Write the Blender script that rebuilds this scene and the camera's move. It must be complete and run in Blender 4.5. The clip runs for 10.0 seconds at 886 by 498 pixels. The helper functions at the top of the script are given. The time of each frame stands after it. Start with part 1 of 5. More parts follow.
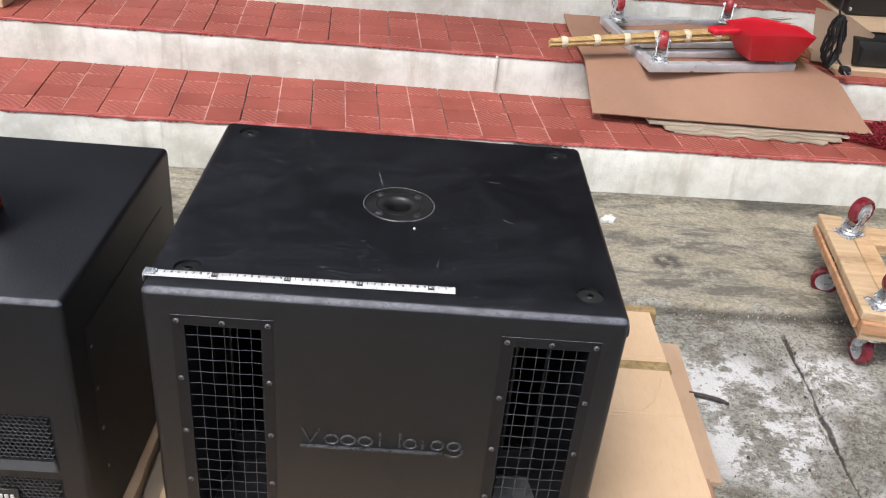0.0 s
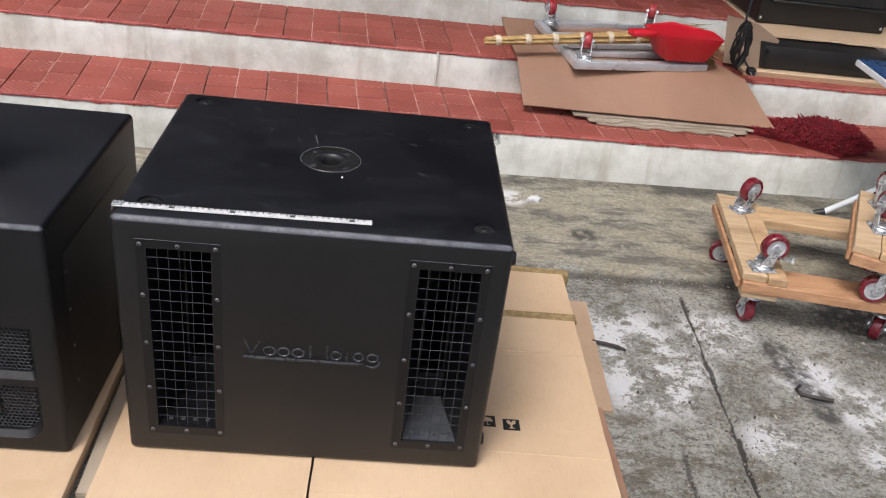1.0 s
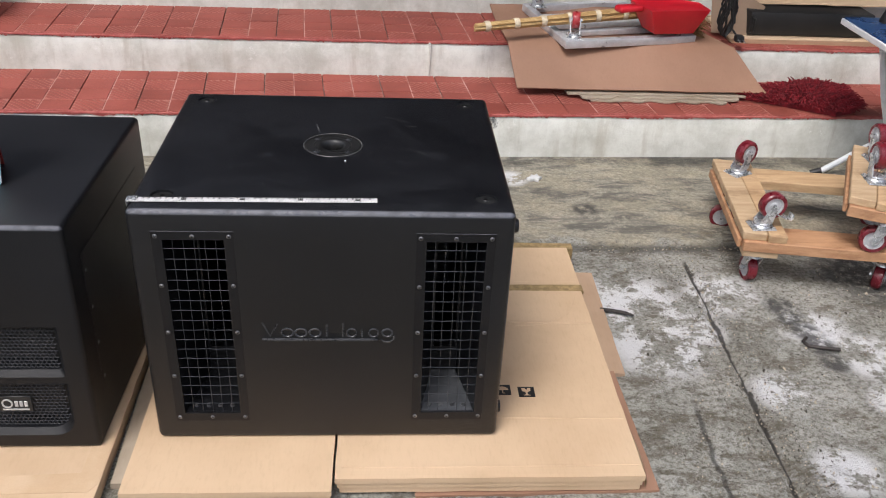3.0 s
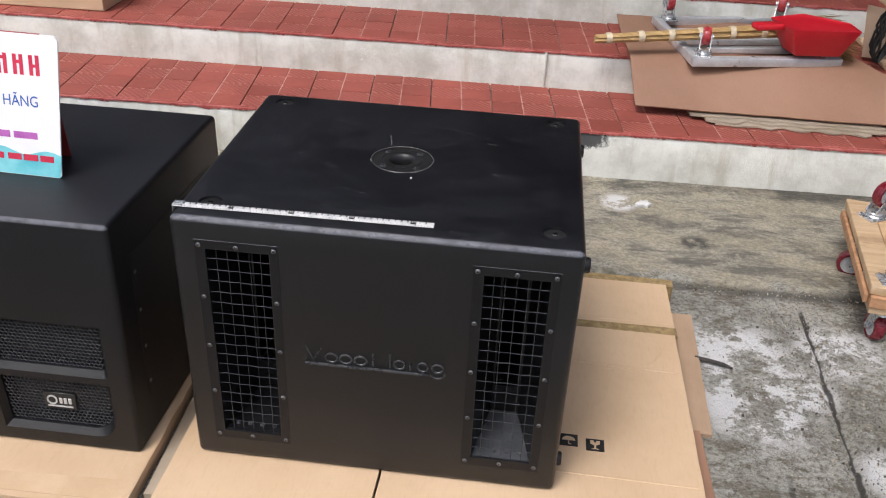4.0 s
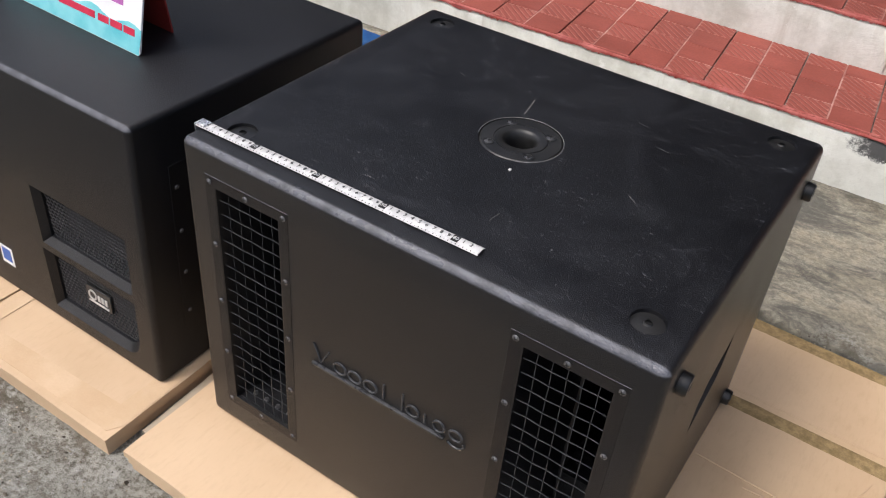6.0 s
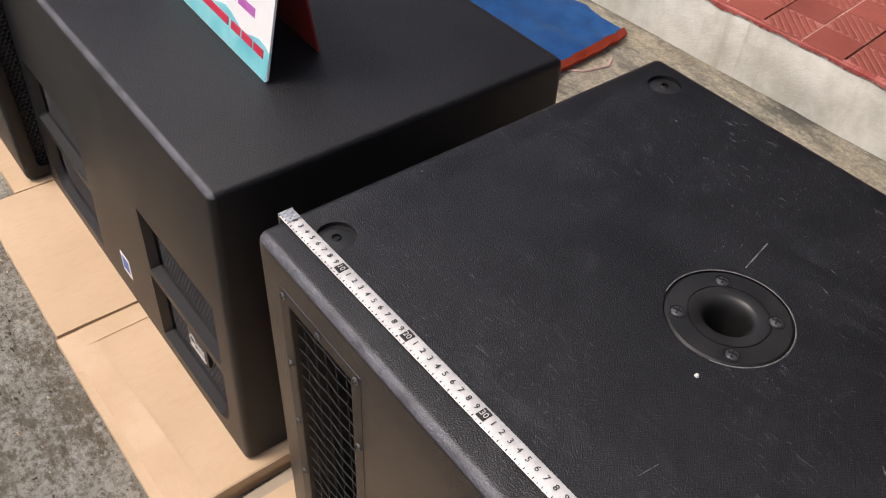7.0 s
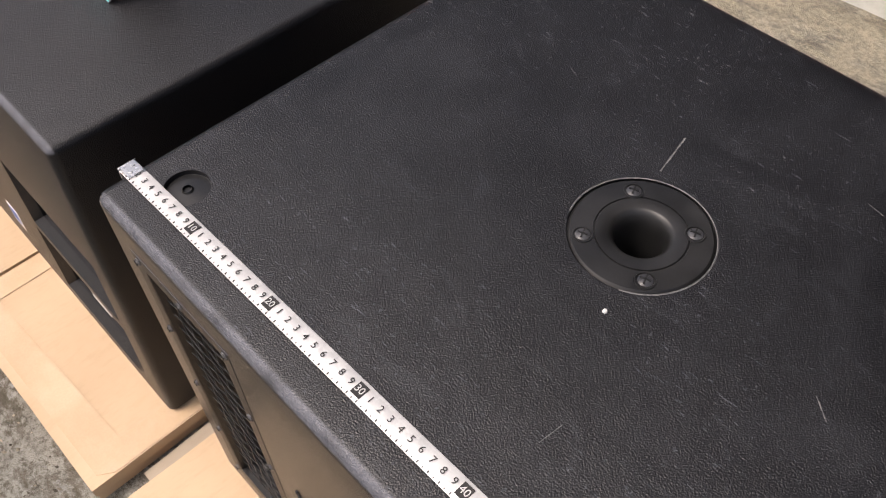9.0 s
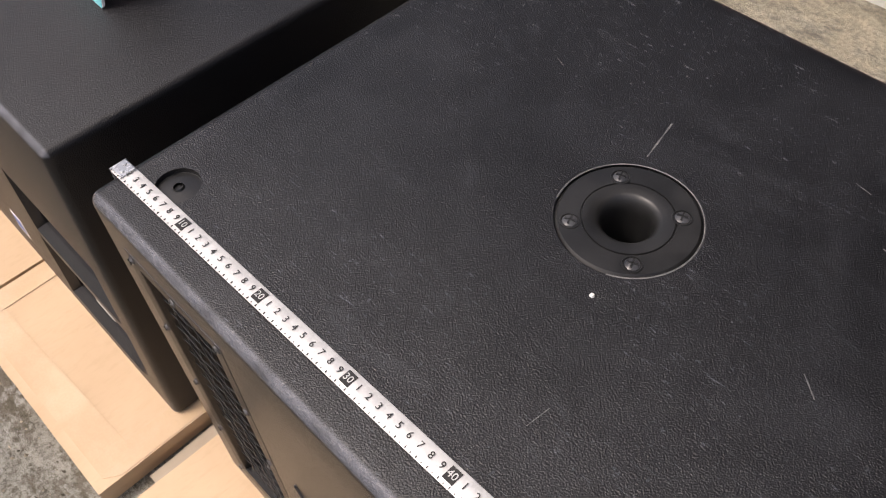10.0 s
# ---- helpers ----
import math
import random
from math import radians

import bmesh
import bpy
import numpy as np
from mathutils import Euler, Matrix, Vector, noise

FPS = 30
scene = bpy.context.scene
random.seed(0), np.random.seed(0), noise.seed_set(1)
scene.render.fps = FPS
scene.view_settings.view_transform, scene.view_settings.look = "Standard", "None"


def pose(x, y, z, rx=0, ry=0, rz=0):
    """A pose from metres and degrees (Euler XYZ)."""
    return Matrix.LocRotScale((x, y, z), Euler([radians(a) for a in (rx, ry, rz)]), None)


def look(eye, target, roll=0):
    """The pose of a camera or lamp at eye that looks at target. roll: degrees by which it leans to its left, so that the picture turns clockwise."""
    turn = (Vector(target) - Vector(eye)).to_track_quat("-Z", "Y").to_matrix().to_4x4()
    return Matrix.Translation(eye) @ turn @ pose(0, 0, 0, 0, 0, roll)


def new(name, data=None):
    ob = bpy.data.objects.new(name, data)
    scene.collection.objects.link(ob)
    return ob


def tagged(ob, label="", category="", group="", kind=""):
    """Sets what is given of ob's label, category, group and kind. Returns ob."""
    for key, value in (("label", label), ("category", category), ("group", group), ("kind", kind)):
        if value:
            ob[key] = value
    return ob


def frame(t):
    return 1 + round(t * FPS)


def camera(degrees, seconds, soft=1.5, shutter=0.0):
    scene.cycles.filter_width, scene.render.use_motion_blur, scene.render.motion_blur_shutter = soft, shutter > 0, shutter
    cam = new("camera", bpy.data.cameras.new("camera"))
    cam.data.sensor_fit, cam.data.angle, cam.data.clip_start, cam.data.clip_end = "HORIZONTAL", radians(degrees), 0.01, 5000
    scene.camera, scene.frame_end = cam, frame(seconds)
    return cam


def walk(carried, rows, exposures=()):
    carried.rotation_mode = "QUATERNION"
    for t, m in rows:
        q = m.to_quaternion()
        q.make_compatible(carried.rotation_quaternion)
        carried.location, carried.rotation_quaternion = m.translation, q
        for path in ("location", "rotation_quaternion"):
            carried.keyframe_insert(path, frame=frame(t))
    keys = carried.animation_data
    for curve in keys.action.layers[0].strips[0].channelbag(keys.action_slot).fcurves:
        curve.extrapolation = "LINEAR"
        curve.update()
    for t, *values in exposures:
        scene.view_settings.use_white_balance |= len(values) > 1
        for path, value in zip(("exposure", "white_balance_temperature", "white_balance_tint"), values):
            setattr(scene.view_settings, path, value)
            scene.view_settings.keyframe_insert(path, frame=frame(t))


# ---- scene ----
cam = camera(53.8, 10.0, 1.1)
PATH = [
    (0, (0.358, -0.973, 1.231), (0.434, 0.732, 0.189), 5.4),
    (0.5, (0.361, -1.176, 1.256), (0.508, 0.527, 0.216), 7.0),
    (1, (0.435, -1.265, 1.269), (0.589, 0.456, 0.261), 7.2),
    (1.5, (0.511, -1.334, 1.266), (0.634, 0.405, 0.286), 6.2),
    (2, (0.512, -1.346, 1.265), (0.604, 0.397, 0.288), 4.8),
    (3.3, (0.422, -1.318, 1.248), (0.564, 0.399, 0.232), 2.5),
    (3.5, (0.434, -1.292, 1.244), (0.515, 0.434, 0.237), 2.0),
    (4, (0.555, -1.181, 1.226), (0.396, 0.534, 0.21), 2.7),
    (4.5, (0.679, -1.006, 1.184), (0.455, 0.649, 0.083), 4.1),
    (5, (0.815, -0.772, 1.147), (0.574, 0.81, -0.053), 5.1),
    (5.5, (0.916, -0.695, 1.138), (0.385, 0.783, -0.101), 5.5),
    (6, (0.779, -0.632, 1.136), (-0.03, 0.721, -0.095), 5.5),
    (6.2, (0.709, -0.58, 1.115), (-0.14, 0.74, -0.124), 6.3),
    (7.3, (0.56, -0.163, 1.099), (-0.579, 0.652, -0.328), 1.2),
    (7.5, (0.547, -0.136, 1.086), (-0.553, 0.669, -0.378), 0.0),
    (8, (0.53, -0.086, 1.06), (-0.418, 0.722, -0.505), -2.9),
    (8.5, (0.541, -0.081, 1.063), (-0.333, 0.736, -0.54), -2.4),
    (9, (0.547, -0.109, 1.067), (-0.373, 0.711, -0.508), -1.9),
    (9.5, (0.564, -0.105, 1.063), (-0.391, 0.712, -0.492), -3.5),
    (10, (0.57, -0.104, 1.061), (-0.381, 0.703, -0.503), -4.4),
]
# the clip's camera cools a little at first and warms towards the close view
LOOK = [(0.0, 0.42, 6200, 10), (0.5, 0.2, 6200, 10), (1.0, 0.09, 6200, 11), (1.5, 0.01, 6200, 11), (2.0, 0.05, 6200, 11), (4.0, 0.07, 6200, 11), (5.5, 0.2, 6250, 11), (6.2, 0.12, 6400, 12), (7.5, 0.04, 6950, 16), (8.0, 0.08, 6950, 16), (9.0, 0.28, 6900, 16), (10.0, 0.25, 6900, 16)]
walk(cam, [(t, look(eye, target, roll)) for t, eye, target, roll in PATH], LOOK)

# ---- light ----
world = bpy.data.worlds.new("world")
scene.world = world
world.use_nodes = True
wn, wl = world.node_tree.nodes, world.node_tree.links
sky = wn.new("ShaderNodeTexSky")
sky.sky_type = "NISHITA"
sky.sun_disc = False
sky.sun_elevation, sky.sun_rotation = radians(61), radians(212)
sky.air_density, sky.dust_density, sky.ozone_density = 1.0, 6.0, 1.0
pale = wn.new("ShaderNodeHueSaturation")
pale.inputs["Saturation"].default_value = 0.8
wl.new(sky.outputs[0], pale.inputs["Color"])
# overcast: the cloud is brightest overhead
coord = wn.new("ShaderNodeTexCoord")
split = wn.new("ShaderNodeSeparateXYZ")
rise = wn.new("ShaderNodeMapRange")
rise.inputs["To Min"].default_value, rise.inputs["To Max"].default_value = 1.7, 2.15
cloud = wn.new("ShaderNodeMix")
cloud.data_type, cloud.blend_type = "RGBA", "MULTIPLY"
cloud.inputs[0].default_value = 1.0
wl.new(coord.outputs["Generated"], split.inputs[0])
wl.new(split.outputs["Z"], rise.inputs["Value"])
wl.new(pale.outputs[0], cloud.inputs[6])
wl.new(rise.outputs[0], cloud.inputs[7])
wl.new(cloud.outputs[2], wn["Background"].inputs["Color"])
wn["Background"].inputs["Strength"].default_value = 0.084
sun = new("sun", bpy.data.lights.new("sun", "SUN"))
sun.data.energy, sun.data.angle, sun.data.color = 1.45, radians(18), (1.0, 0.975, 0.95)
sun.matrix_world = look((-1.3, -2.1, 4.4), (0, 0, 0))

# ---- materials ----


def nodes_of(name):
    m = bpy.data.materials.new(name)
    m.use_nodes = True
    return m, m.node_tree.nodes, m.node_tree.links, m.node_tree.nodes["Principled BSDF"]


def place_of(n, l, stretch=(1, 1, 1), turn=(0, 0, 0)):
    geo = n.new("ShaderNodeNewGeometry")
    mp = n.new("ShaderNodeMapping")
    mp.inputs["Scale"].default_value = stretch
    mp.inputs["Rotation"].default_value = [radians(a) for a in turn]
    l.new(geo.outputs["Position"], mp.inputs["Vector"])
    return mp.outputs["Vector"]


def noise_of(n, l, scale, detail=4.0, rough=0.55, stretch=(1, 1, 1), turn=(0, 0, 0), distort=0.0):
    t = n.new("ShaderNodeTexNoise")
    t.inputs["Scale"].default_value, t.inputs["Detail"].default_value = scale, detail
    t.inputs["Roughness"].default_value, t.inputs["Distortion"].default_value = rough, distort
    l.new(place_of(n, l, stretch, turn), t.inputs["Vector"])
    return t.outputs["Fac"]


def ramp(n, l, value, low, high, a=0.0, b=1.0):
    r = n.new("ShaderNodeMapRange")
    r.interpolation_type = "SMOOTHSTEP"
    for key, v in (("From Min", low), ("From Max", high), ("To Min", a), ("To Max", b)):
        r.inputs[key].default_value = v
    l.new(value, r.inputs["Value"])
    return r.outputs["Result"]


def mix(n, l, fac, a, b, how="MIX"):
    x = n.new("ShaderNodeMix")
    x.data_type, x.blend_type = "RGBA", how
    for k, v in ((0, fac), (6, a), (7, b)):
        if isinstance(v, (int, float)):
            x.inputs[k].default_value = v
        elif isinstance(v, tuple):
            x.inputs[k].default_value = (*v, 1.0)
        else:
            l.new(v, x.inputs[k])
    return x.outputs[2]


def calc(n, l, op, a, b):
    x = n.new("ShaderNodeMath")
    x.operation = op
    for k, v in ((0, a), (1, b)):
        if isinstance(v, (int, float)):
            x.inputs[k].default_value = v
        else:
            l.new(v, x.inputs[k])
    return x.outputs[0]


def bumped(n, l, b, height, strength, distance):
    x = n.new("ShaderNodeBump")
    x.inputs["Strength"].default_value, x.inputs["Distance"].default_value = strength, distance
    l.new(height, x.inputs["Height"])
    l.new(x.outputs["Normal"], b.inputs["Normal"])


def surface(name, dark, light, scale, rough=0.5, grain=300.0, relief=0.3, depth=0.001, metal=0.0,
            stretch=(1, 1, 1), turn=(0, 0, 0), spread=0.12, varied=0.0, speck=0.5):
    """A surface with variation at two scales: large patches between two colours, and a fine grain."""
    m, n, l, b = nodes_of(name)
    big = noise_of(n, l, scale, 5, 0.6, stretch, turn)
    col = mix(n, l, ramp(n, l, big, 0.3, 0.7), dark, light)
    fine = noise_of(n, l, grain, 3, 0.6, stretch, turn)
    col = mix(n, l, ramp(n, l, fine, 0.25, 0.75, 0.0, speck), col, mix(n, l, 1.0, col, (0.6, 0.6, 0.6), "MULTIPLY"))
    if varied:
        info = n.new("ShaderNodeObjectInfo")
        shade = ramp(n, l, info.outputs["Random"], 0.0, 1.0, 1.0 - varied, 1.0)
        grey = n.new("ShaderNodeCombineColor")
        for k in range(3):
            l.new(shade, grey.inputs[k])
        col = mix(n, l, 1.0, col, grey.outputs[0], "MULTIPLY")
    l.new(col, b.inputs["Base Color"])
    l.new(ramp(n, l, big, 0.3, 0.7, rough - spread / 2, rough + spread / 2), b.inputs["Roughness"])
    b.inputs["Metallic"].default_value = metal
    bumped(n, l, b, fine, relief, depth)
    return m


def black_coating(name, scuffed):
    """Pebbled black cabinet paint; scuffed adds dust, specks and short pale scratches on upward faces."""
    m, n, l, b = nodes_of(name)
    pebble = noise_of(n, l, 760, 2, 0.5)
    cloud = noise_of(n, l, 5, 5, 0.65)
    col = mix(n, l, ramp(n, l, cloud, 0.3, 0.75), (0.0036, 0.0038, 0.0050), (0.0060, 0.0063, 0.0080))
    rough = ramp(n, l, cloud, 0.3, 0.7, 0.28, 0.34) if scuffed else ramp(n, l, cloud, 0.3, 0.7, 0.36, 0.42)
    geo = n.new("ShaderNodeNewGeometry")
    sep = n.new("ShaderNodeSeparateXYZ")
    l.new(geo.outputs["Normal"], sep.inputs[0])
    if scuffed:
        up = ramp(n, l, sep.outputs["Z"], 0.7, 0.95)
        marks = None
        for angle, low, scale in ((15, 0.665, 46), (75, 0.67, 58), (-35, 0.67, 52), (-70, 0.675, 64), (130, 0.67, 40)):
            s = ramp(n, l, noise_of(n, l, scale, 3, 0.6, (1, 8, 1), (0, 0, angle), 0.6), low, low + 0.07)
            marks = s if marks is None else calc(n, l, "MAXIMUM", marks, s)
        haze = ramp(n, l, noise_of(n, l, 7, 7, 0.72, (1, 1, 1), (0, 0, 0), 0.7), 0.44, 0.72, 0.0, 0.09)
        smear = ramp(n, l, noise_of(n, l, 16, 6, 0.7, (1, 2.6, 1), (0, 0, 28), 1.0), 0.54, 0.70, 0.0, 0.15)
        specks = ramp(n, l, noise_of(n, l, 210, 1, 0.4), 0.69, 0.77, 0.0, 0.5)
        patchy = ramp(n, l, noise_of(n, l, 5, 4), 0.36, 0.56)
        sharp = calc(n, l, "MULTIPLY", patchy, calc(n, l, "MAXIMUM", marks, specks))
        wear = calc(n, l, "MULTIPLY", up, calc(n, l, "MAXIMUM", calc(n, l, "MAXIMUM", haze, smear), sharp))
        col = mix(n, l, calc(n, l, "MULTIPLY", wear, 0.58), col, (0.15, 0.158, 0.18))
        rough = calc(n, l, "ADD", rough, calc(n, l, "MULTIPLY", wear, 0.5))
    else:
        # thin even dust on the lid, paler also to stand in for sky sheen
        dust_sheen = calc(n, l, "MULTIPLY", ramp(n, l, sep.outputs["Z"], 0.8, 0.97), ramp(n, l, noise_of(n, l, 4, 6, 0.7), 0.3, 0.7, 0.5, 1.0))
        col = mix(n, l, calc(n, l, "MULTIPLY", dust_sheen, 0.06), col, (0.15, 0.155, 0.175))
    # upper front edges: rubbed polish, plus their sky highlight painted into the colour
    rub_sheen = calc(n, l, "MULTIPLY", ramp(n, l, sep.outputs["Z"], 0.20, 0.45), ramp(n, l, sep.outputs["Y"], -0.45, -0.22, 1.0, 0.0))
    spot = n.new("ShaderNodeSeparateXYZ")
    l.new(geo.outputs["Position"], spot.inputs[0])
    rub_sheen = calc(n, l, "MULTIPLY", rub_sheen, ramp(n, l, spot.outputs["Z"], 0.44, 0.47))
    rub_sheen = calc(n, l, "MULTIPLY", rub_sheen, ramp(n, l, noise_of(n, l, 28, 5, 0.7), 0.3, 0.6, 0.4, 1.0))
    col = mix(n, l, calc(n, l, "MULTIPLY", rub_sheen, 0.80), col, (0.125, 0.130, 0.152))
    rough = calc(n, l, "SUBTRACT", rough, calc(n, l, "MULTIPLY", rub_sheen, 0.06))
    l.new(col, b.inputs["Base Color"])
    l.new(rough, b.inputs["Roughness"])
    b.inputs["Specular IOR Level"].default_value = 0.52 if scuffed else 0.36
    bumped(n, l, b, pebble, 0.72, 0.0012)
    return m


def spots(n, l, centres):
    """A mask that is 1 inside the given discs (x, y, radius) and fades at their rims."""
    geo = n.new("ShaderNodeNewGeometry")
    best = None
    for x, y, r in centres:
        d = n.new("ShaderNodeVectorMath")
        d.operation = "DISTANCE"
        d.inputs[1].default_value = (x, y, -0.03)
        l.new(geo.outputs["Position"], d.inputs[0])
        s = ramp(n, l, d.outputs["Value"], r * 0.45, r, 1.0, 0.0)
        best = s if best is None else calc(n, l, "MAXIMUM", best, s)
    return best


def yard_concrete():
    """Worn yard concrete: grey and gritty in front, yellower and streaked past the joint; lime and oil spots."""
    m, n, l, b = nodes_of("yard_concrete")
    geo = n.new("ShaderNodeNewGeometry")
    sep = n.new("ShaderNodeSeparateXYZ")
    l.new(geo.outputs["Position"], sep.inputs[0])
    back = ramp(n, l, calc(n, l, "ADD", sep.outputs["Y"], ramp(n, l, noise_of(n, l, 9, 4), 0.3, 0.7, -0.05, 0.05)), 0.86, 0.93)
    big = noise_of(n, l, 3.5, 8, 0.7)
    fine = noise_of(n, l, 95, 9, 0.82)
    grit = noise_of(n, l, 260, 3, 0.7)
    front = mix(n, l, ramp(n, l, big, 0.32, 0.68), (0.31, 0.298, 0.250), (0.56, 0.55, 0.49))
    front = mix(n, l, ramp(n, l, fine, 0.38, 0.56), mix(n, l, 1.0, front, (0.34, 0.32, 0.27), "MULTIPLY"), front)
    front = mix(n, l, ramp(n, l, noise_of(n, l, 8, 9, 0.78, (1, 1.7, 1)), 0.52, 0.60, 0.0, 0.7), front, (0.15, 0.128, 0.088))
    front = mix(n, l, ramp(n, l, noise_of(n, l, 55, 4, 0.7, (1, 1.6, 1)), 0.60, 0.68, 0.0, 0.7), front, (0.075, 0.066, 0.052))
    front = mix(n, l, ramp(n, l, noise_of(n, l, 21, 7, 0.82), 0.55, 0.62, 0.0, 0.6), front, (0.60, 0.60, 0.57))
    front = mix(n, l, ramp(n, l, grit, 0.62, 0.75, 0.0, 0.5), front, (0.42, 0.41, 0.38))
    streak = noise_of(n, l, 6, 9, 0.74, (0.75, 1.9, 1), (0, 0, 4), 0.5)
    rear = mix(n, l, ramp(n, l, streak, 0.42, 0.57), (0.20, 0.19, 0.155), (0.58, 0.53, 0.41))
    rear = mix(n, l, ramp(n, l, noise_of(n, l, 3.4, 9, 0.74, (0.8, 1.6, 1)), 0.46, 0.56, 0.0, 0.7), rear, (0.60, 0.53, 0.38))
    rear = mix(n, l, ramp(n, l, noise_of(n, l, 20, 8, 0.8, (0.8, 1.7, 1), (0, 0, 3), 0.8), 0.52, 0.62, 0.0, 0.5), rear, (0.17, 0.165, 0.14))
    rear = mix(n, l, ramp(n, l, noise_of(n, l, 8, 9, 0.8, (0.7, 1.8, 1), (0, 0, 6), 0.8), 0.54, 0.62, 0.0, 0.65), rear, (0.66, 0.60, 0.47))
    rear = mix(n, l, ramp(n, l, fine, 0.4, 0.6, 0.5, 0.0), rear, (0.12, 0.115, 0.10))
    col = mix(n, l, back, front, rear)
    lime = calc(n, l, "MULTIPLY", spots(n, l, ((1.10, 0.56, 0.20), (1.12, 0.38, 0.17), (1.24, 0.45, 0.10), (1.37, 0.20, 0.10), (1.66, 0.33, 0.13),
                                             (1.78, 0.22, 0.13), (1.62, 0.16, 0.08), (1.36, 0.62, 0.14), (1.55, 0.45, 0.12), (1.40, -0.06, 0.10), (0.87, 1.325, 0.075))),
                ramp(n, l, noise_of(n, l, 11, 10, 0.82), 0.475, 0.525))
    col = mix(n, l, calc(n, l, "MULTIPLY", lime, 0.95), col, (0.84, 0.84, 0.83))
    moss = calc(n, l, "MULTIPLY", spots(n, l, ((1.12, 0.10, 0.22), (1.04, -0.08, 0.22), (1.20, -0.20, 0.3), (1.62, 0.02, 0.22), (0.4, -0.45, 0.5), (-0.5, -0.35, 0.5), (1.1, 0.80, 0.16), (1.5, 0.85, 0.2))),
                ramp(n, l, noise_of(n, l, 17, 9, 0.8, (1, 2.2, 1)), 0.50, 0.60))
    col = mix(n, l, calc(n, l, "MULTIPLY", moss, 0.75), col, (0.11, 0.09, 0.055))
    # oil streak and spots; the last, wide disc darkens concrete beneath the dolly
    oil = calc(n, l, "MULTIPLY", spots(n, l, ((1.505, 0.56, 0.06), (1.515, 0.50, 0.06), (1.525, 0.44, 0.06), (1.535, 0.38, 0.06), (1.545, 0.31, 0.05), (1.08, 1.10, 0.06), (1.90, 0.75, 0.3))),
               ramp(n, l, noise_of(n, l, 30, 5, 0.7), 0.34, 0.56))
    col = mix(n, l, calc(n, l, "MULTIPLY", oil, 0.85), col, (0.055, 0.053, 0.05))
    # dirt in seam and hairline; along the broken joint, dirt and painted edge shade
    wob = ramp(n, l, noise_of(n, l, 14, 5, 0.7), 0.2, 0.8, -0.004, 0.004)
    off = calc(n, l, "ADD", calc(n, l, "SUBTRACT", sep.outputs["X"], calc(n, l, "MULTIPLY", sep.outputs["Y"], 0.05)), wob)
    ahead = ramp(n, l, sep.outputs["Y"], 0.78, 0.84, 1.0, 0.0)
    seam = ramp(n, l, calc(n, l, "ABSOLUTE", calc(n, l, "SUBTRACT", off, 1.277), 0.0), 0.0025, 0.0068, 1.0, 0.0)
    hair = calc(n, l, "MULTIPLY", ramp(n, l, calc(n, l, "ABSOLUTE", calc(n, l, "SUBTRACT", calc(n, l, "ADD", off, calc(n, l, "MULTIPLY", wob, 0.8)), 1.135), 0.0), 0.002, 0.009, 0.8, 0.0),
                ramp(n, l, sep.outputs["Y"], 0.10, 0.20, 1.0, 0.0))
    lip = calc(n, l, "MULTIPLY", ramp(n, l, calc(n, l, "ABSOLUTE", calc(n, l, "SUBTRACT", calc(n, l, "ADD", sep.outputs["Y"], wob), 0.872), 0.0), 0.006, 0.030, 0.85, 0.0), ramp(n, l, fine, 0.35, 0.6, 0.4, 1.0))
    # concrete turns patchily darker towards the foot of the steps
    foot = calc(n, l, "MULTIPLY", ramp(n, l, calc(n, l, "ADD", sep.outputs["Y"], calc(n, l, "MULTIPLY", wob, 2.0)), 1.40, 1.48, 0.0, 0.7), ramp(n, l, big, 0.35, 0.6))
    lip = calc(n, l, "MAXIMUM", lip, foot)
    dirt_and_shade = calc(n, l, "MAXIMUM", calc(n, l, "MULTIPLY", ahead, calc(n, l, "MAXIMUM", seam, hair)), lip)
    col = mix(n, l, calc(n, l, "MULTIPLY", dirt_and_shade, 0.90), col, (0.028, 0.025, 0.021))
    l.new(col, b.inputs["Base Color"])
    l.new(ramp(n, l, big, 0.3, 0.7, 0.72, 0.92), b.inputs["Roughness"])
    h = calc(n, l, "ADD", fine, calc(n, l, "MULTIPLY", grit, 0.5))
    bumped(n, l, b, h, 1.0, 0.010)
    return m


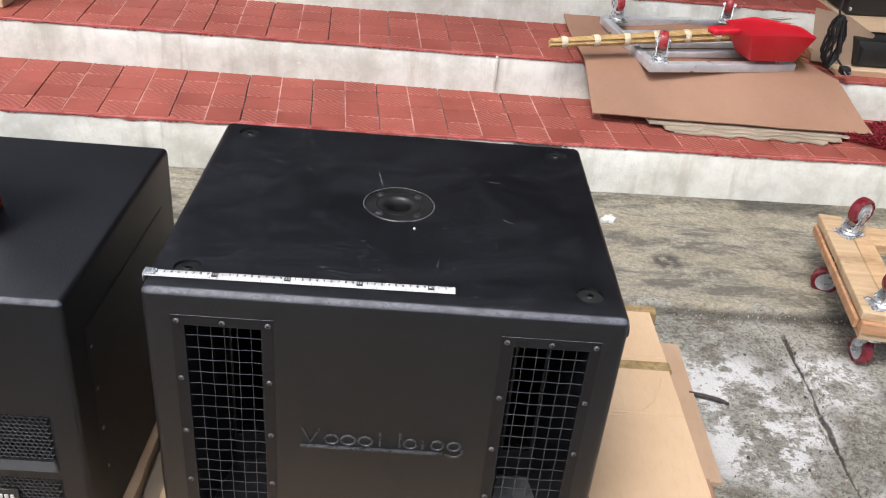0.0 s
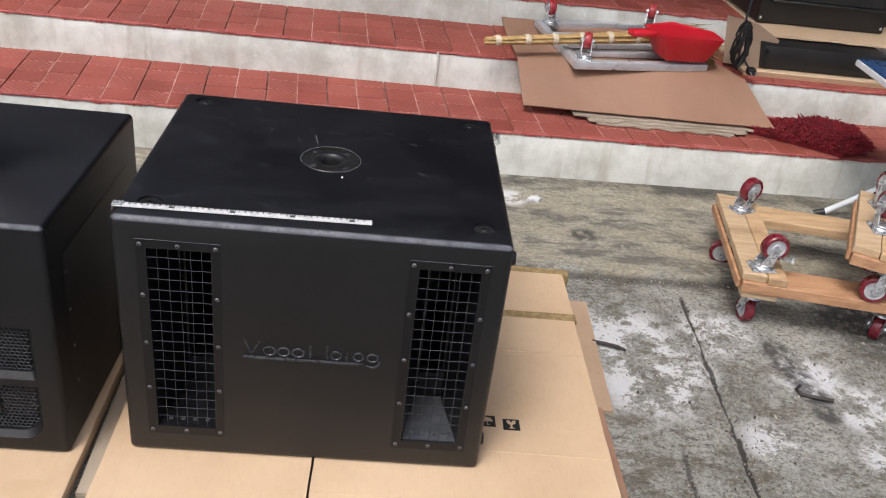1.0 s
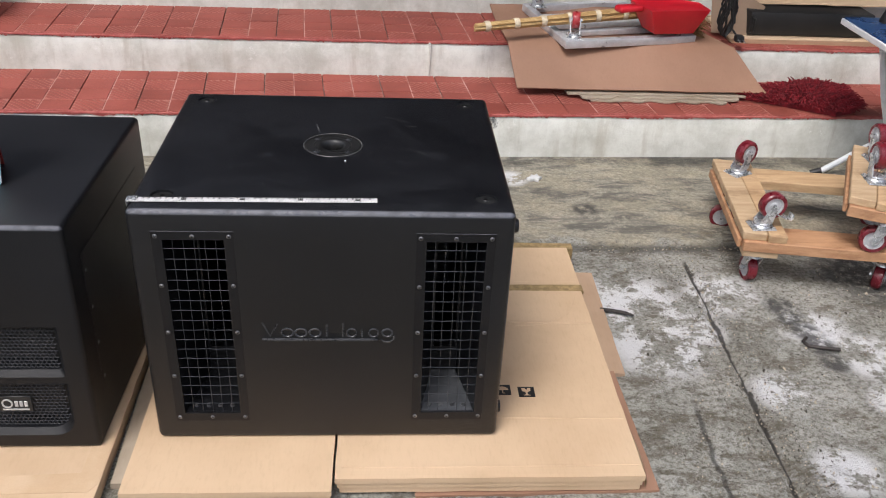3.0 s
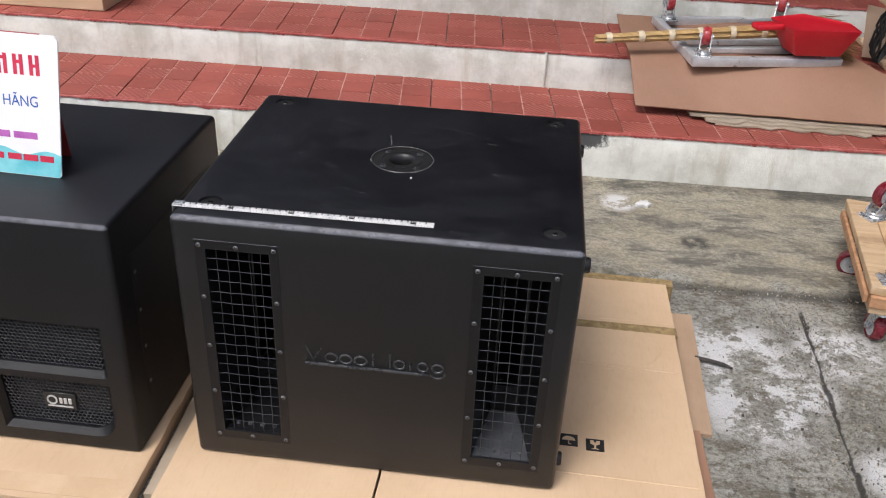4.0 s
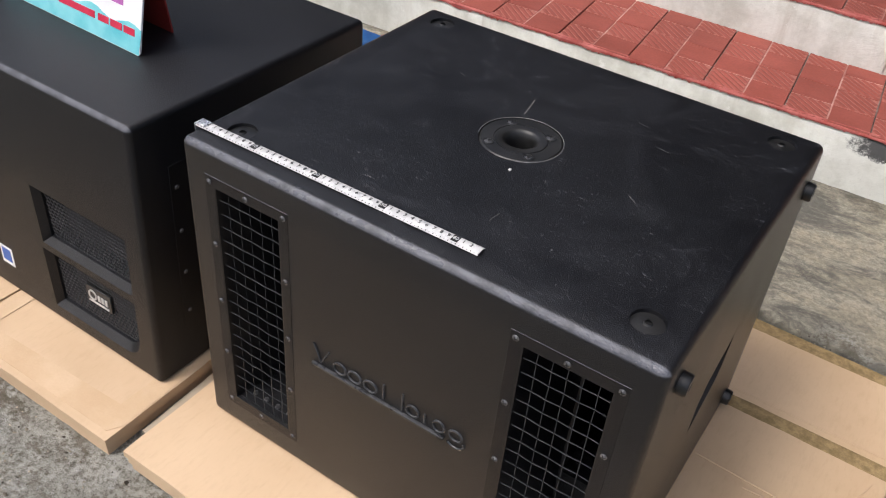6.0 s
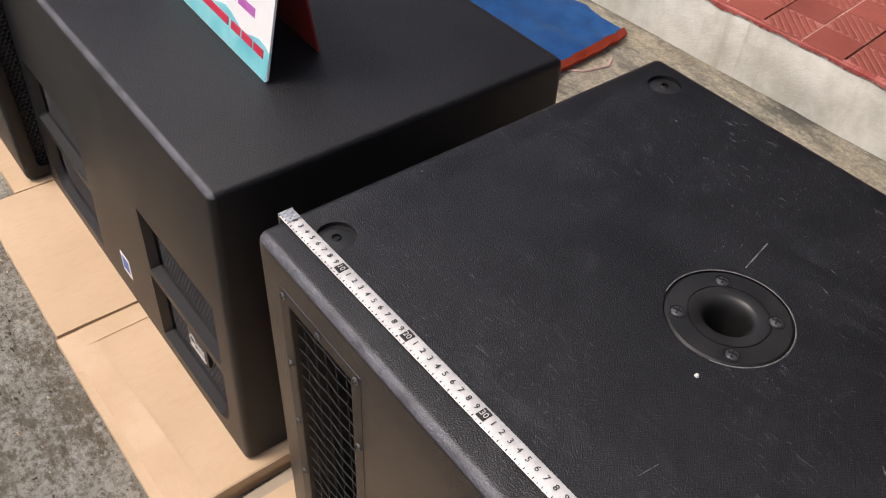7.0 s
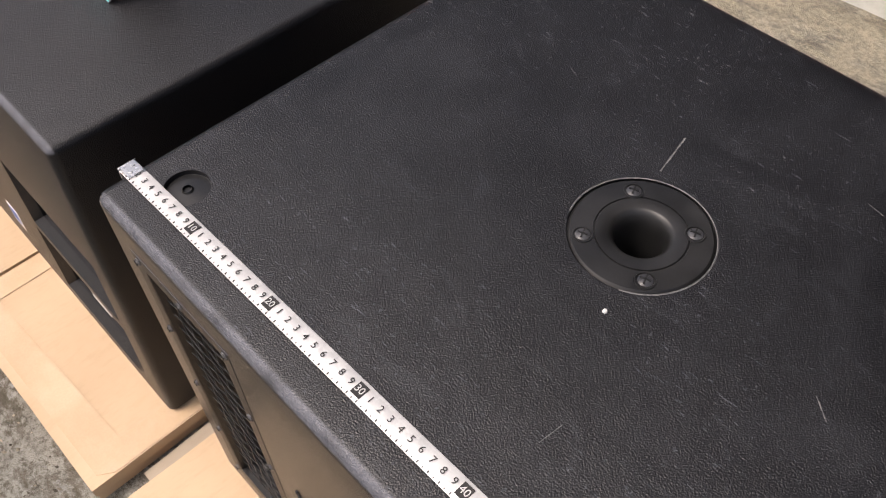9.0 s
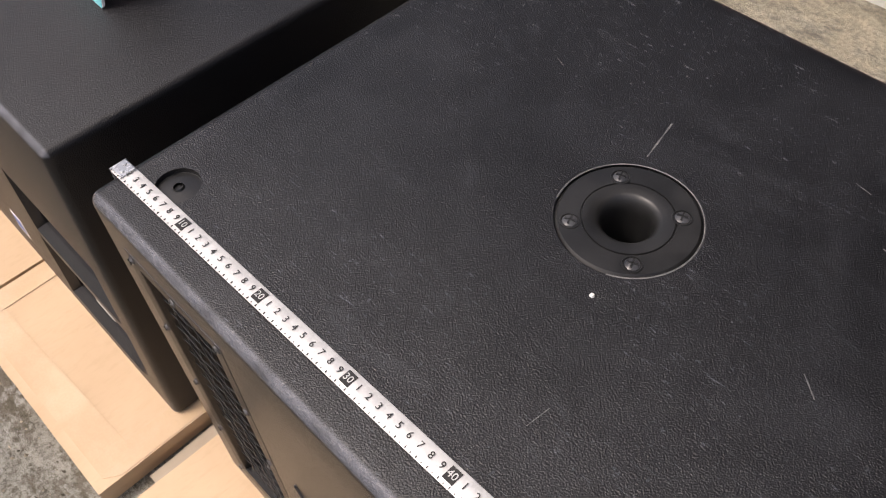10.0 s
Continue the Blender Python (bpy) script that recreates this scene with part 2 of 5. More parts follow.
def riser_plaster():
    """Grey-white limewashed plaster with damp runs, chipped flakes and one sooty patch."""
    m, n, l, b = nodes_of("riser_plaster")
    geo = n.new("ShaderNodeNewGeometry")
    sep = n.new("ShaderNodeSeparateXYZ")
    l.new(geo.outputs["Position"], sep.inputs[0])
    big = noise_of(n, l, 5, 7, 0.7)
    runs = noise_of(n, l, 7, 5, 0.6, (1.6, 1, 0.25))
    thin = noise_of(n, l, 10, 6, 0.65, (1.7, 1, 0.10))
    fine = noise_of(n, l, 120, 5, 0.7)
    col = mix(n, l, ramp(n, l, big, 0.32, 0.66), (0.47, 0.470, 0.410), (0.70, 0.706, 0.650))
    col = mix(n, l, ramp(n, l, runs, 0.55, 0.74, 0.0, 0.55), col, (0.36, 0.325, 0.255))
    col = mix(n, l, ramp(n, l, thin, 0.60, 0.74, 0.0, 0.5), col, (0.30, 0.262, 0.20))
    col = mix(n, l, ramp(n, l, fine, 0.55, 0.75, 0.0, 0.3), col, (0.36, 0.34, 0.31))
    col = mix(n, l, ramp(n, l, noise_of(n, l, 13, 9, 0.8), 0.60, 0.66, 0.0, 0.5), col, (0.80, 0.80, 0.77))
    # sooty patch on the lowest riser with a broken lower edge
    rag = noise_of(n, l, 45, 6, 0.8)
    dx = calc(n, l, "DIVIDE", calc(n, l, "SUBTRACT", sep.outputs["X"], 0.735), 0.115)
    dz = calc(n, l, "DIVIDE", calc(n, l, "SUBTRACT", sep.outputs["Z"], 0.098), 0.050)
    d2 = calc(n, l, "ADD", calc(n, l, "MULTIPLY", dx, dx), calc(n, l, "MULTIPLY", dz, dz))
    soot = ramp(n, l, calc(n, l, "ADD", d2, ramp(n, l, rag, 0.3, 0.7, -0.35, 0.35)), 0.35, 1.0, 1.0, 0.0)
    lower = calc(n, l, "ADD", sep.outputs["Z"], ramp(n, l, rag, 0.3, 0.7, -0.014, 0.014))
    soot = calc(n, l, "MULTIPLY", soot, calc(n, l, "MULTIPLY", ramp(n, l, lower, 0.066, 0.072), ramp(n, l, sep.outputs["Y"], 1.60, 1.62, 1.0, 0.0)))
    col = mix(n, l, calc(n, l, "MULTIPLY", soot, 0.95), col, (0.032, 0.032, 0.034))
    l.new(col, b.inputs["Base Color"])
    b.inputs["Roughness"].default_value = 0.85
    bumped(n, l, b, calc(n, l, "ADD", fine, big), 0.5, 0.004)
    return m


def carton_board(name, dark, light):
    """Kraft carton with faint flutes under the liner."""
    m, n, l, b = nodes_of(name)
    big = noise_of(n, l, 3, 5, 0.6)
    fibre = noise_of(n, l, 130, 4, 0.7, (1, 0.25, 1))
    col = mix(n, l, ramp(n, l, big, 0.3, 0.7), dark, light)
    col = mix(n, l, ramp(n, l, fibre, 0.45, 0.8, 0.0, 0.25), col, mix(n, l, 1.0, col, (0.7, 0.66, 0.6), "MULTIPLY"))
    w = n.new("ShaderNodeTexWave")
    w.inputs["Scale"].default_value = 45
    w.bands_direction = "X"
    l.new(place_of(n, l), w.inputs["Vector"])
    l.new(col, b.inputs["Base Color"])
    b.inputs["Roughness"].default_value = 0.62
    bumped(n, l, b, calc(n, l, "ADD", calc(n, l, "MULTIPLY", w.outputs["Fac"], 0.05), calc(n, l, "ADD", big, calc(n, l, "MULTIPLY", fibre, 0.3))), 0.25, 0.003)
    return m


def timber(name, dark, light, along=(1, 9, 9)):
    m, n, l, b = nodes_of(name)
    g = noise_of(n, l, 5, 6, 0.65, along, (0, 0, -8), 0.6)
    f = noise_of(n, l, 60, 4, 0.7, along, (0, 0, -8))
    col = mix(n, l, ramp(n, l, g, 0.25, 0.75), dark, light)
    col = mix(n, l, ramp(n, l, noise_of(n, l, 7, 6, 0.7, (1, 2, 2)), 0.52, 0.70, 0.0, 0.55), col, (dark[0] * 0.55, dark[1] * 0.48, dark[2] * 0.42))
    col = mix(n, l, ramp(n, l, f, 0.5, 0.8, 0.0, 0.3), col, (dark[0] * 0.6, dark[1] * 0.55, dark[2] * 0.5))
    l.new(col, b.inputs["Base Color"])
    b.inputs["Roughness"].default_value = 0.65
    bumped(n, l, b, calc(n, l, "ADD", g, f), 0.4, 0.002)
    return m


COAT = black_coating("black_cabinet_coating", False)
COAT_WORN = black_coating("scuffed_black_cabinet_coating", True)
CONCRETE = yard_concrete()
PLASTER = riser_plaster()
TILE = surface("red_cement_tile", (0.255, 0.054, 0.036), (0.345, 0.084, 0.060), 6, 0.74, 160, 0.35, 0.002, varied=0.13, speck=0.35)
TILE_BED = surface("mortar", (0.035, 0.028, 0.024), (0.30, 0.25, 0.22), 9, 0.9, 200, 0.5, 0.003)
RED_PAINT = surface("red_nosing_paint", (0.30, 0.050, 0.040), (0.50, 0.15, 0.13), 26, 0.6, 160, 0.4, 0.002)
KRAFT = carton_board("kraft_carton", (0.52, 0.370, 0.230), (0.61, 0.448, 0.290))
KRAFT_BROWN = carton_board("brown_carton", (0.26, 0.143, 0.090), (0.32, 0.183, 0.118))
KRAFT_TAN = carton_board("tan_carton", (0.34, 0.232, 0.150), (0.42, 0.295, 0.20))
KRAFT_GREY = carton_board("grey_carton", (0.31, 0.255, 0.19), (0.41, 0.345, 0.265))
CARTON_EDGE = surface("carton_edge", (0.22, 0.15, 0.06), (0.40, 0.28, 0.13), 60, 0.8, 300, 0.6, 0.003)
SCREEN = surface("steel_screen", (0.065, 0.07, 0.078), (0.11, 0.115, 0.125), 40, 0.34, 400, 0.2, 0.0005, metal=0.7)
# paler than the cabinet: the emblem's highlights are put into this colour
PALE_BLACK = surface("pale_black_coating", (0.026, 0.027, 0.030), (0.060, 0.062, 0.068), 60, 0.3, 500, 0.2, 0.0004)
STEEL = surface("screw_steel", (0.16, 0.16, 0.17), (0.34, 0.34, 0.35), 200, 0.42, 700, 0.2, 0.0004, metal=0.9)
SCUFF = surface("rubbed_coating", (0.10, 0.10, 0.10), (0.20, 0.20, 0.195), 300, 0.7, 500, 0.3, 0.0004)
FELT = surface("grey_port_board", (0.055, 0.060, 0.068), (0.085, 0.09, 0.10), 40, 0.6, 300, 0.3, 0.001)
GRILLE = surface("grey_black_perforated_steel", (0.028, 0.028, 0.030), (0.045, 0.045, 0.048), 30, 0.42, 400, 0.2, 0.0005, metal=0.3)
PLASTIC = surface("black_plastic", (0.010, 0.010, 0.010), (0.020, 0.020, 0.020), 30, 0.4, 500, 0.15, 0.0005)
# for the unseen wall and canopy, kept dark to darken reflections
UNSEEN_DARK = surface("unseen_dark_paint", (0.030, 0.026, 0.022), (0.050, 0.043, 0.036), 2, 0.85, 90, 0.4, 0.003)

# ---- building helpers ----


def mesh_from(bm, name, *mats, smooth=40):
    me = bpy.data.meshes.new(name)
    bm.to_mesh(me)
    bm.free()
    for m in mats:
        me.materials.append(m)
    if smooth:
        me.polygons.foreach_set("use_smooth", [True] * len(me.polygons))
        me.set_sharp_from_angle(angle=radians(smooth))
    return me


def part(name, bm, mats, parent, label="", smooth=40):
    """Links a bmesh as one mesh object under a thing or a part, in the thing's own coordinates."""
    mats = mats if isinstance(mats, (list, tuple)) else (mats,)
    ob = new(name, mesh_from(bm, name, *mats, smooth=smooth))
    ob.parent = parent
    return tagged(ob, label)


def thing(name, label, category, at=(0, 0, 0), turn=0.0, group="", kind=""):
    ob = new(name)
    ob.empty_display_size = 0.05
    ob.matrix_world = pose(*at, 0, 0, turn)
    return tagged(ob, label, category, group, kind)


def add(bm, other, m=None, mat=0):
    """Moves the faces of another bmesh into bm."""
    if m is not None:
        other.transform(m)
    for f in other.faces:
        f.material_index = mat
    me = bpy.data.meshes.new("tmp")
    other.to_mesh(me)
    other.free()
    bm.from_mesh(me)
    bpy.data.meshes.remove(me)


def box(lo, hi, bevel=0.0, seg=2, bm=None, m=None, mat=0):
    b = bmesh.new()
    bmesh.ops.create_cube(b, size=1)
    for v in b.verts:
        v.co = [lo[k] + (v.co[k] + 0.5) * (hi[k] - lo[k]) for k in range(3)]
    if bevel:
        bmesh.ops.bevel(b, geom=b.edges[:], offset=bevel, segments=seg, profile=0.5, affect="EDGES")
    if bm is None:
        if m is not None:
            b.transform(m)
        return b
    add(bm, b, m, mat)
    return bm


def lathe(profile, seg=24, bm=None, m=None, mat=0):
    """Turns (radius, height) pairs about z."""
    b = bmesh.new()
    rings = []
    for r, z in profile:
        if r < 1e-6:
            rings.append([b.verts.new((0, 0, z))])
        else:
            rings.append([b.verts.new((r * math.cos(2 * math.pi * k / seg), r * math.sin(2 * math.pi * k / seg), z)) for k in range(seg)])
    for a, c in zip(rings, rings[1:]):
        for k in range(seg):
            q = [a[k % len(a)], a[(k + 1) % len(a)], c[(k + 1) % len(c)], c[k % len(c)]]
            q = list(dict.fromkeys(q))
            if len(q) > 2:
                b.faces.new(q)
    bmesh.ops.recalc_face_normals(b, faces=b.faces)
    if bm is None:
        if m is not None:
            b.transform(m)
        return b
    add(bm, b, m, mat)
    return bm


def pipe(points, r, seg=8, bm=None, m=None, mat=0, ends=True, taper=None):
    """A round bar along points."""
    b = bmesh.new()
    pts = [Vector(p) for p in points]
    rings = []
    side = None
    for i, p in enumerate(pts):
        d = (pts[min(i + 1, len(pts) - 1)] - pts[max(i - 1, 0)]).normalized()
        if side is None:
            side = d.orthogonal().normalized()
        side = (side - d * side.dot(d)).normalized()
        up = d.cross(side)
        rr = r if taper is None else r * taper[i]
        rings.append([b.verts.new(p + rr * (math.cos(2 * math.pi * k / seg) * side + math.sin(2 * math.pi * k / seg) * up)) for k in range(seg)])
    for a, c in zip(rings, rings[1:]):
        for k in range(seg):
            b.faces.new((a[k], a[(k + 1) % seg], c[(k + 1) % seg], c[k]))
    if ends:
        b.faces.new(rings[0][::-1])
        b.faces.new(rings[-1])
    bmesh.ops.recalc_face_normals(b, faces=b.faces)
    if bm is None:
        if m is not None:
            b.transform(m)
        return b
    add(bm, b, m, mat)
    return bm


def slab(outline, z0, z1, bm=None, m=None, mat=0, bevel=0.0):
    """A flat piece of the given outline between two heights."""
    b = bmesh.new()
    low = [b.verts.new((x, y, z0)) for x, y in outline]
    high = [b.verts.new((x, y, z1)) for x, y in outline]
    b.faces.new(low[::-1])
    b.faces.new(high)
    n = len(outline)
    for k in range(n):
        b.faces.new((low[k], low[(k + 1) % n], high[(k + 1) % n], high[k]))
    bmesh.ops.recalc_face_normals(b, faces=b.faces)
    if bevel:
        bmesh.ops.bevel(b, geom=[e for e in b.edges if abs(e.verts[0].co.z - e.verts[1].co.z) < 1e-6], offset=bevel, segments=2, profile=0.5, affect="EDGES")
    if bm is None:
        if m is not None:
            b.transform(m)
        return b
    add(bm, b, m, mat)
    return bm


def carve(bm, cutters):
    """bm with the closed shapes of cutters taken away."""
    me = bpy.data.meshes.new("solid")
    bm.to_mesh(me)
    bm.free()
    ob = new("solid", me)
    tools = []
    for c in cutters:
        bmesh.ops.recalc_face_normals(c, faces=c.faces)
        cm = bpy.data.meshes.new("cutter")
        c.to_mesh(cm)
        c.free()
        co = new("cutter", cm)
        tools.append(co)
        md = ob.modifiers.new("cut", "BOOLEAN")
        md.operation, md.solver, md.object = "DIFFERENCE", "EXACT", co
    bpy.context.view_layer.update()
    out = bmesh.new()
    out.from_mesh(ob.evaluated_get(bpy.context.evaluated_depsgraph_get()).to_mesh())
    for o in (ob, *tools):
        data = o.data
        bpy.data.objects.remove(o)
        bpy.data.meshes.remove(data)
    return out


def ground_height(y):
    return -0.022 - 0.012 * min(max(y, -3.0), 1.6)


def uneven(x, y, scale=1.0, seed=0.0):
    return noise.noise((x * scale, y * scale, seed))


# ---- ground ----
def build_ground():
    far = [60, 25, 12, 7, 4.5, 3.2]
    xs = [-v for v in far] + list(np.arange(-2.4, 2.75, 0.016)) + far
    ys = [-v for v in far] + [-2.5, -2.0, -1.6, -1.3] + list(np.arange(-1.0, 1.62, 0.014)) + [2.5] + far
    verts = []
    for y in ys:
        for x in xs:
            z = ground_height(y)
            if abs(x) < 3 and -1.1 < y < 1.62:
                edge = 0.893 + 0.012 * uneven(x, 0, 7) + 0.010 * uneven(x, 0, 31, 3)
                if y > edge:
                    z += 0.010
                else:
                    z += 0.004 * uneven(x, y, 9, 5) + 0.002 * uneven(x, y, 40, 2) - 0.005 * max(0.0, 1 - abs(y - edge + 0.05) / 0.07)
                seam = 1.277 + 0.05 * max(y, -0.5) + 0.003 * uneven(y, 0, 14, 9)
                if y < edge - 0.06 and abs(x - seam) < 0.009:
                    z -= 0.014
                z += 0.0015 * uneven(x, y, 60, 7)
            verts.append((x, y, z))
    w = len(xs)
    faces = [(j * w + i, j * w + i + 1, (j + 1) * w + i + 1, (j + 1) * w + i) for j in range(len(ys) - 1) for i in range(w - 1)]
    me = bpy.data.meshes.new("ground")
    me.from_pydata(verts, [], faces)
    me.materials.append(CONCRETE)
    me.polygons.foreach_set("use_smooth", [True] * len(me.polygons))
    tagged(new("ground", me), "worn grey concrete yard with lime stains, a joint and a crack", "ground", kind="structure")


build_ground()

# ---- steps: three risers, tiled treads ----
TREAD = [(1.487, 0.130, 0.034), (1.893, 0.265, 0.012), (2.300, 0.387, 0.020)]  # front line at x = 0, height, slope of the front line


def step_line(k, x):
    y, _, s = TREAD[k]
    return y + s * x


def build_steps():
    for k, (y0, z, s) in enumerate(TREAD):
        bm = bmesh.new()
        base = -0.06 if k == 0 else TREAD[k - 1][1] - 0.03
        back = 6.5 if k == 2 else TREAD[k + 1][0] + 0.12
        xs = list(np.arange(-3.2, 3.81, 0.05))
        rows = []
        for x in xs:
            y = step_line(k, x)
            wob = 0.004 * uneven(x, k, 5) + 0.002 * uneven(x, k, 23, 4)
            rows.append([bm.verts.new(p) for p in ((x, back, base), (x, y - 0.012 + wob, base), (x, y - 0.004 + wob, base + 0.5 * (z - base)),
                                                   (x, y + 0.001 + wob, z - 0.018), (x, y + 0.008 + wob, z - 0.007), (x, back, z - 0.007))])
        for a, c in zip(rows, rows[1:]):
            for i in range(5):
                bm.faces.new((a[i], a[i + 1], c[i + 1], c[i])).material_index = int(i == 4)
        bmesh.ops.recalc_face_normals(bm, faces=bm.faces)
        tagged(new("step_%d" % (k + 1), mesh_from(bm, "step", PLASTER, TILE_BED, smooth=50)), "whitewashed plaster step riser with damp stains", "step", kind="structure")
        # red paint slopped over the nosing
        bm = bmesh.new()
        prev = None
        for x in np.arange(-3.2, 3.8, 0.005):
            y = step_line(k, x) + 0.004 * uneven(x, k, 5) + 0.002 * uneven(x, k, 23, 4)
            low = z - 0.008 - 0.010 * abs(uneven(x, k, 9, 8)) - 0.009 * abs(uneven(x, k, 55, 2)) - 0.006 * max(0.0, uneven(x, k, 150, 5))
            cur = [bm.verts.new(p) for p in ((x, y - 0.0014, low), (x, y - 0.001, z - 0.005), (x, y + 0.012, z - 0.0005))]
            if prev:
                for i in range(2):
                    bm.faces.new((prev[i], cur[i], cur[i + 1], prev[i + 1]))
            prev = cur
        tagged(new("trim_%d" % (k + 1), mesh_from(bm, "trim", RED_PAINT)), "ragged red paint along the step's nosing", "trim", kind="structure")


build_steps()
bm = box((0.604, step_line(1, 0.61) - 0.0125, 0.118), (0.613, step_line(1, 0.61) + 0.01, 0.258), 0.002, 1)
part("plaster_seam", bm, PLASTER, bpy.data.objects["step_2"], "raised pale seam in the plaster")


# unseen wall, added as something dark for the cabinet lids to reflect
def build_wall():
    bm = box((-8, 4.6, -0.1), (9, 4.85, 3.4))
    tagged(new("wall_north", mesh_from(bm, "wall_north", UNSEEN_DARK, smooth=0)), "unseen dark brown wall added for the cabinets to reflect", "wall", kind="structure")


build_wall()

# ---- black subwoofer ----
SW, SD, SB, ST = 0.67, 0.55, 0.03, 0.542


def ring_of_screws(points, face, parent, r=0.0042, metal=None):
    """Domed screw heads at points; face: 'y' towards the front, 'z' upwards."""
    for p in points:
        m = Matrix.Translation(p) @ (pose(0, 0, 0, 90, 0, 0) if face == "y" else Matrix())
        bm = lathe([(0, 0.0026), (r * 0.55, 0.0022), (r, 0.0008), (r, -0.001)], 12, m=m)
        for a in (0, 90):
            box((-r * 0.7, -r * 0.12, 0.0015), (r * 0.7, r * 0.12, 0.0029), bm=bm, m=m @ pose(0, 0, 0, 0, 0, a + 20), mat=1)
        part("screw", bm, (metal or STEEL, PLASTIC), parent, "small domed screw", 50)


def screen_wires(x0, x1, z0, z1, nx, nz, y):
    bm = bmesh.new()
    for i in range(1, nx):
        x = x0 + (x1 - x0) * i / nx
        pipe([(x + 0.0008 * uneven(i, k, 0.9), y + 0.0006 * (-1) ** k, z0 + (z1 - z0) * k / nz) for k in range(nz + 1)], 0.00062, 5, bm)
    for k in range(1, nz):
        z = z0 + (z1 - z0) * k / nz
        pipe([(x0 + (x1 - x0) * i / nx, y - 0.0006 * (-1) ** i, z + 0.0012 * uneven(i, k, 0.8, 4)) for i in range(nx + 1)], 0.00068, 5, bm)
    return bm


def build_subwoofer():
    root = thing("subwoofer", "large black textured subwoofer cabinet lying on flattened cartons", "loudspeaker", (0, 0, SB))
    h = ST - SB
    body = box((-0.003, -0.001, 0), (SW, SD + 0.014, h), 0.0115, 4)
    cut = []
    for x0, x1 in ((0.051, 0.165), (0.510, 0.624)):
        c = bmesh.new()
        z0, z1 = 0.062, 0.457
        a = [c.verts.new(p) for p in ((x0, -0.02, z0), (x1, -0.02, z0), (x1, -0.02, z1), (x0, -0.02, z1))]
        t0, t1 = x0 + 0.030, x1 - 0.030
        b = [c.verts.new(p) for p in ((t0, 0.14, z0), (t1, 0.14, z0), (t1, 0.14, z1), (t0, 0.14, z1))]
        c.faces.new(a)
        c.faces.new(b[::-1])
        for k in range(4):
            c.faces.new((a[k], b[k], b[(k + 1) % 4], a[(k + 1) % 4]))
        cut.append(c)
        cut.append(box((t0 + 0.004, 0.13, z0 + 0.06), (t1 - 0.004, 0.40, z1 - 0.004)))
    for x, y in ((0.049, 0.058), (0.620, 0.057), (0.048, 0.520), (0.619, 0.519)):
        cut.append(lathe([(0, -0.0045), (0.0195, -0.0045), (0.0205, 0.01), (0, 0.01)], 32, m=Matrix.Translation((x, y, h))))
    cut.append(lathe([(0, -0.0035), (0.0580, -0.0035), (0.0580, 0.01), (0, 0.01)], 48, m=Matrix.Translation((0.3355, 0.2845, h))))
    cut.append(lathe([(0, -0.11), (0.03, -0.11), (0.03, 0.01), (0, 0.01)], 32, m=Matrix.Translation((0.3355, 0.2845, h))))
    grip = [(0.246, 0.200), (0.330, 0.240), (0.342, 0.258), (0.352, 0.312), (0.272, 0.284), (0.250, 0.256)]
    hole = slab(grip, 0, 0.10)
    hole.transform(Matrix(((0, 0, 1, SW - 0.07), (1, 0, 0, 0), (0, 1, 0, -0.008), (0, 0, 0, 1))))
    cut.append(hole)
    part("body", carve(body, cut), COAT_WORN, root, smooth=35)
    # port floors: left coated black to stand in for shade, right paler
    for x0, x1, board_ in ((0.051, 0.165, COAT), (0.510, 0.624, FELT)):
        bm = slab([(x0 + 0.003, 0.006), (x1 - 0.003, 0.006), (x1 - 0.032, 0.136), (x0 + 0.032, 0.136)], 0.0615, 0.0635)
        fl = part("port_floor", bm, board_, root, "board floor inside the port")
        for k in range(4):
            part("bolt", lathe([(0, 0.004), (0.0035, 0.0036), (0.0045, 0.001), (0.0045, -0.001)], 8, m=Matrix.Translation((x0 + 0.022 + 0.023 * k, 0.022, 0.0635))), STEEL, fl, "small bolt head")
    # grille frames with wire screens
    for x0, x1 in ((0.036, 0.178), (0.495, 0.637)):
        z0, z1 = 0.045, 0.472
        frame_ = carve(box((x0, -0.0014, z0), (x1, 0.002, z1), 0.0005, 1), [box((x0 + 0.017, -0.02, z0 + 0.019), (x1 - 0.015, 0.02, z1 - 0.017))])
        g = part("grille_frame", frame_, COAT, root, "flat black metal grille frame", 30)
        part("wire_screen", screen_wires(x0 + 0.016, x1 - 0.014, z0 + 0.018, z1 - 0.016, 6, 18, 0.0045), SCREEN, g, "square-mesh steel wire screen", 60)
        xm = (x0 + x1) / 2
        pts = [(x, -0.0014, z) for x in (x0 + 0.008, x1 - 0.008) for z in np.linspace(z0 + 0.010, z1 - 0.010, 5)]
        pts += [(xm, -0.0014, z0 + 0.010), (xm, -0.0014, z1 - 0.010)]
        ring_of_screws(pts, "y", g)
    # raised emblem: plain bars, rings and arcs over a rule
    bm = bmesh.new()
    zb = 0.2465
    proud, foot = -0.0042, 0.002

    def stroke(points, r=0.0019):
        pipe([(x, -0.0012, z) for x, z in points], r, 8, bm)

    def bow(x, z, rx, rz, a0, a1, n=18):
        stroke([(x + rx * math.cos(radians(a0 + (a1 - a0) * k / n)), z + rz * math.sin(radians(a0 + (a1 - a0) * k / n))) for k in range(n + 1)])

    stroke([(0.216, zb + 0.034), (0.229, zb + 0.003), (0.243, zb + 0.031)])
    bow(0.2610, zb + 0.0115, 0.0105, 0.0090, 0, 360)
    bow(0.2860, zb + 0.0115, 0.0105, 0.0090, 0, 360)
    bow(0.3120, zb + 0.0115, 0.0105, 0.0090, 0, 360)
    stroke([(0.3340, zb + 0.030), (0.3340, zb + 0.003)])
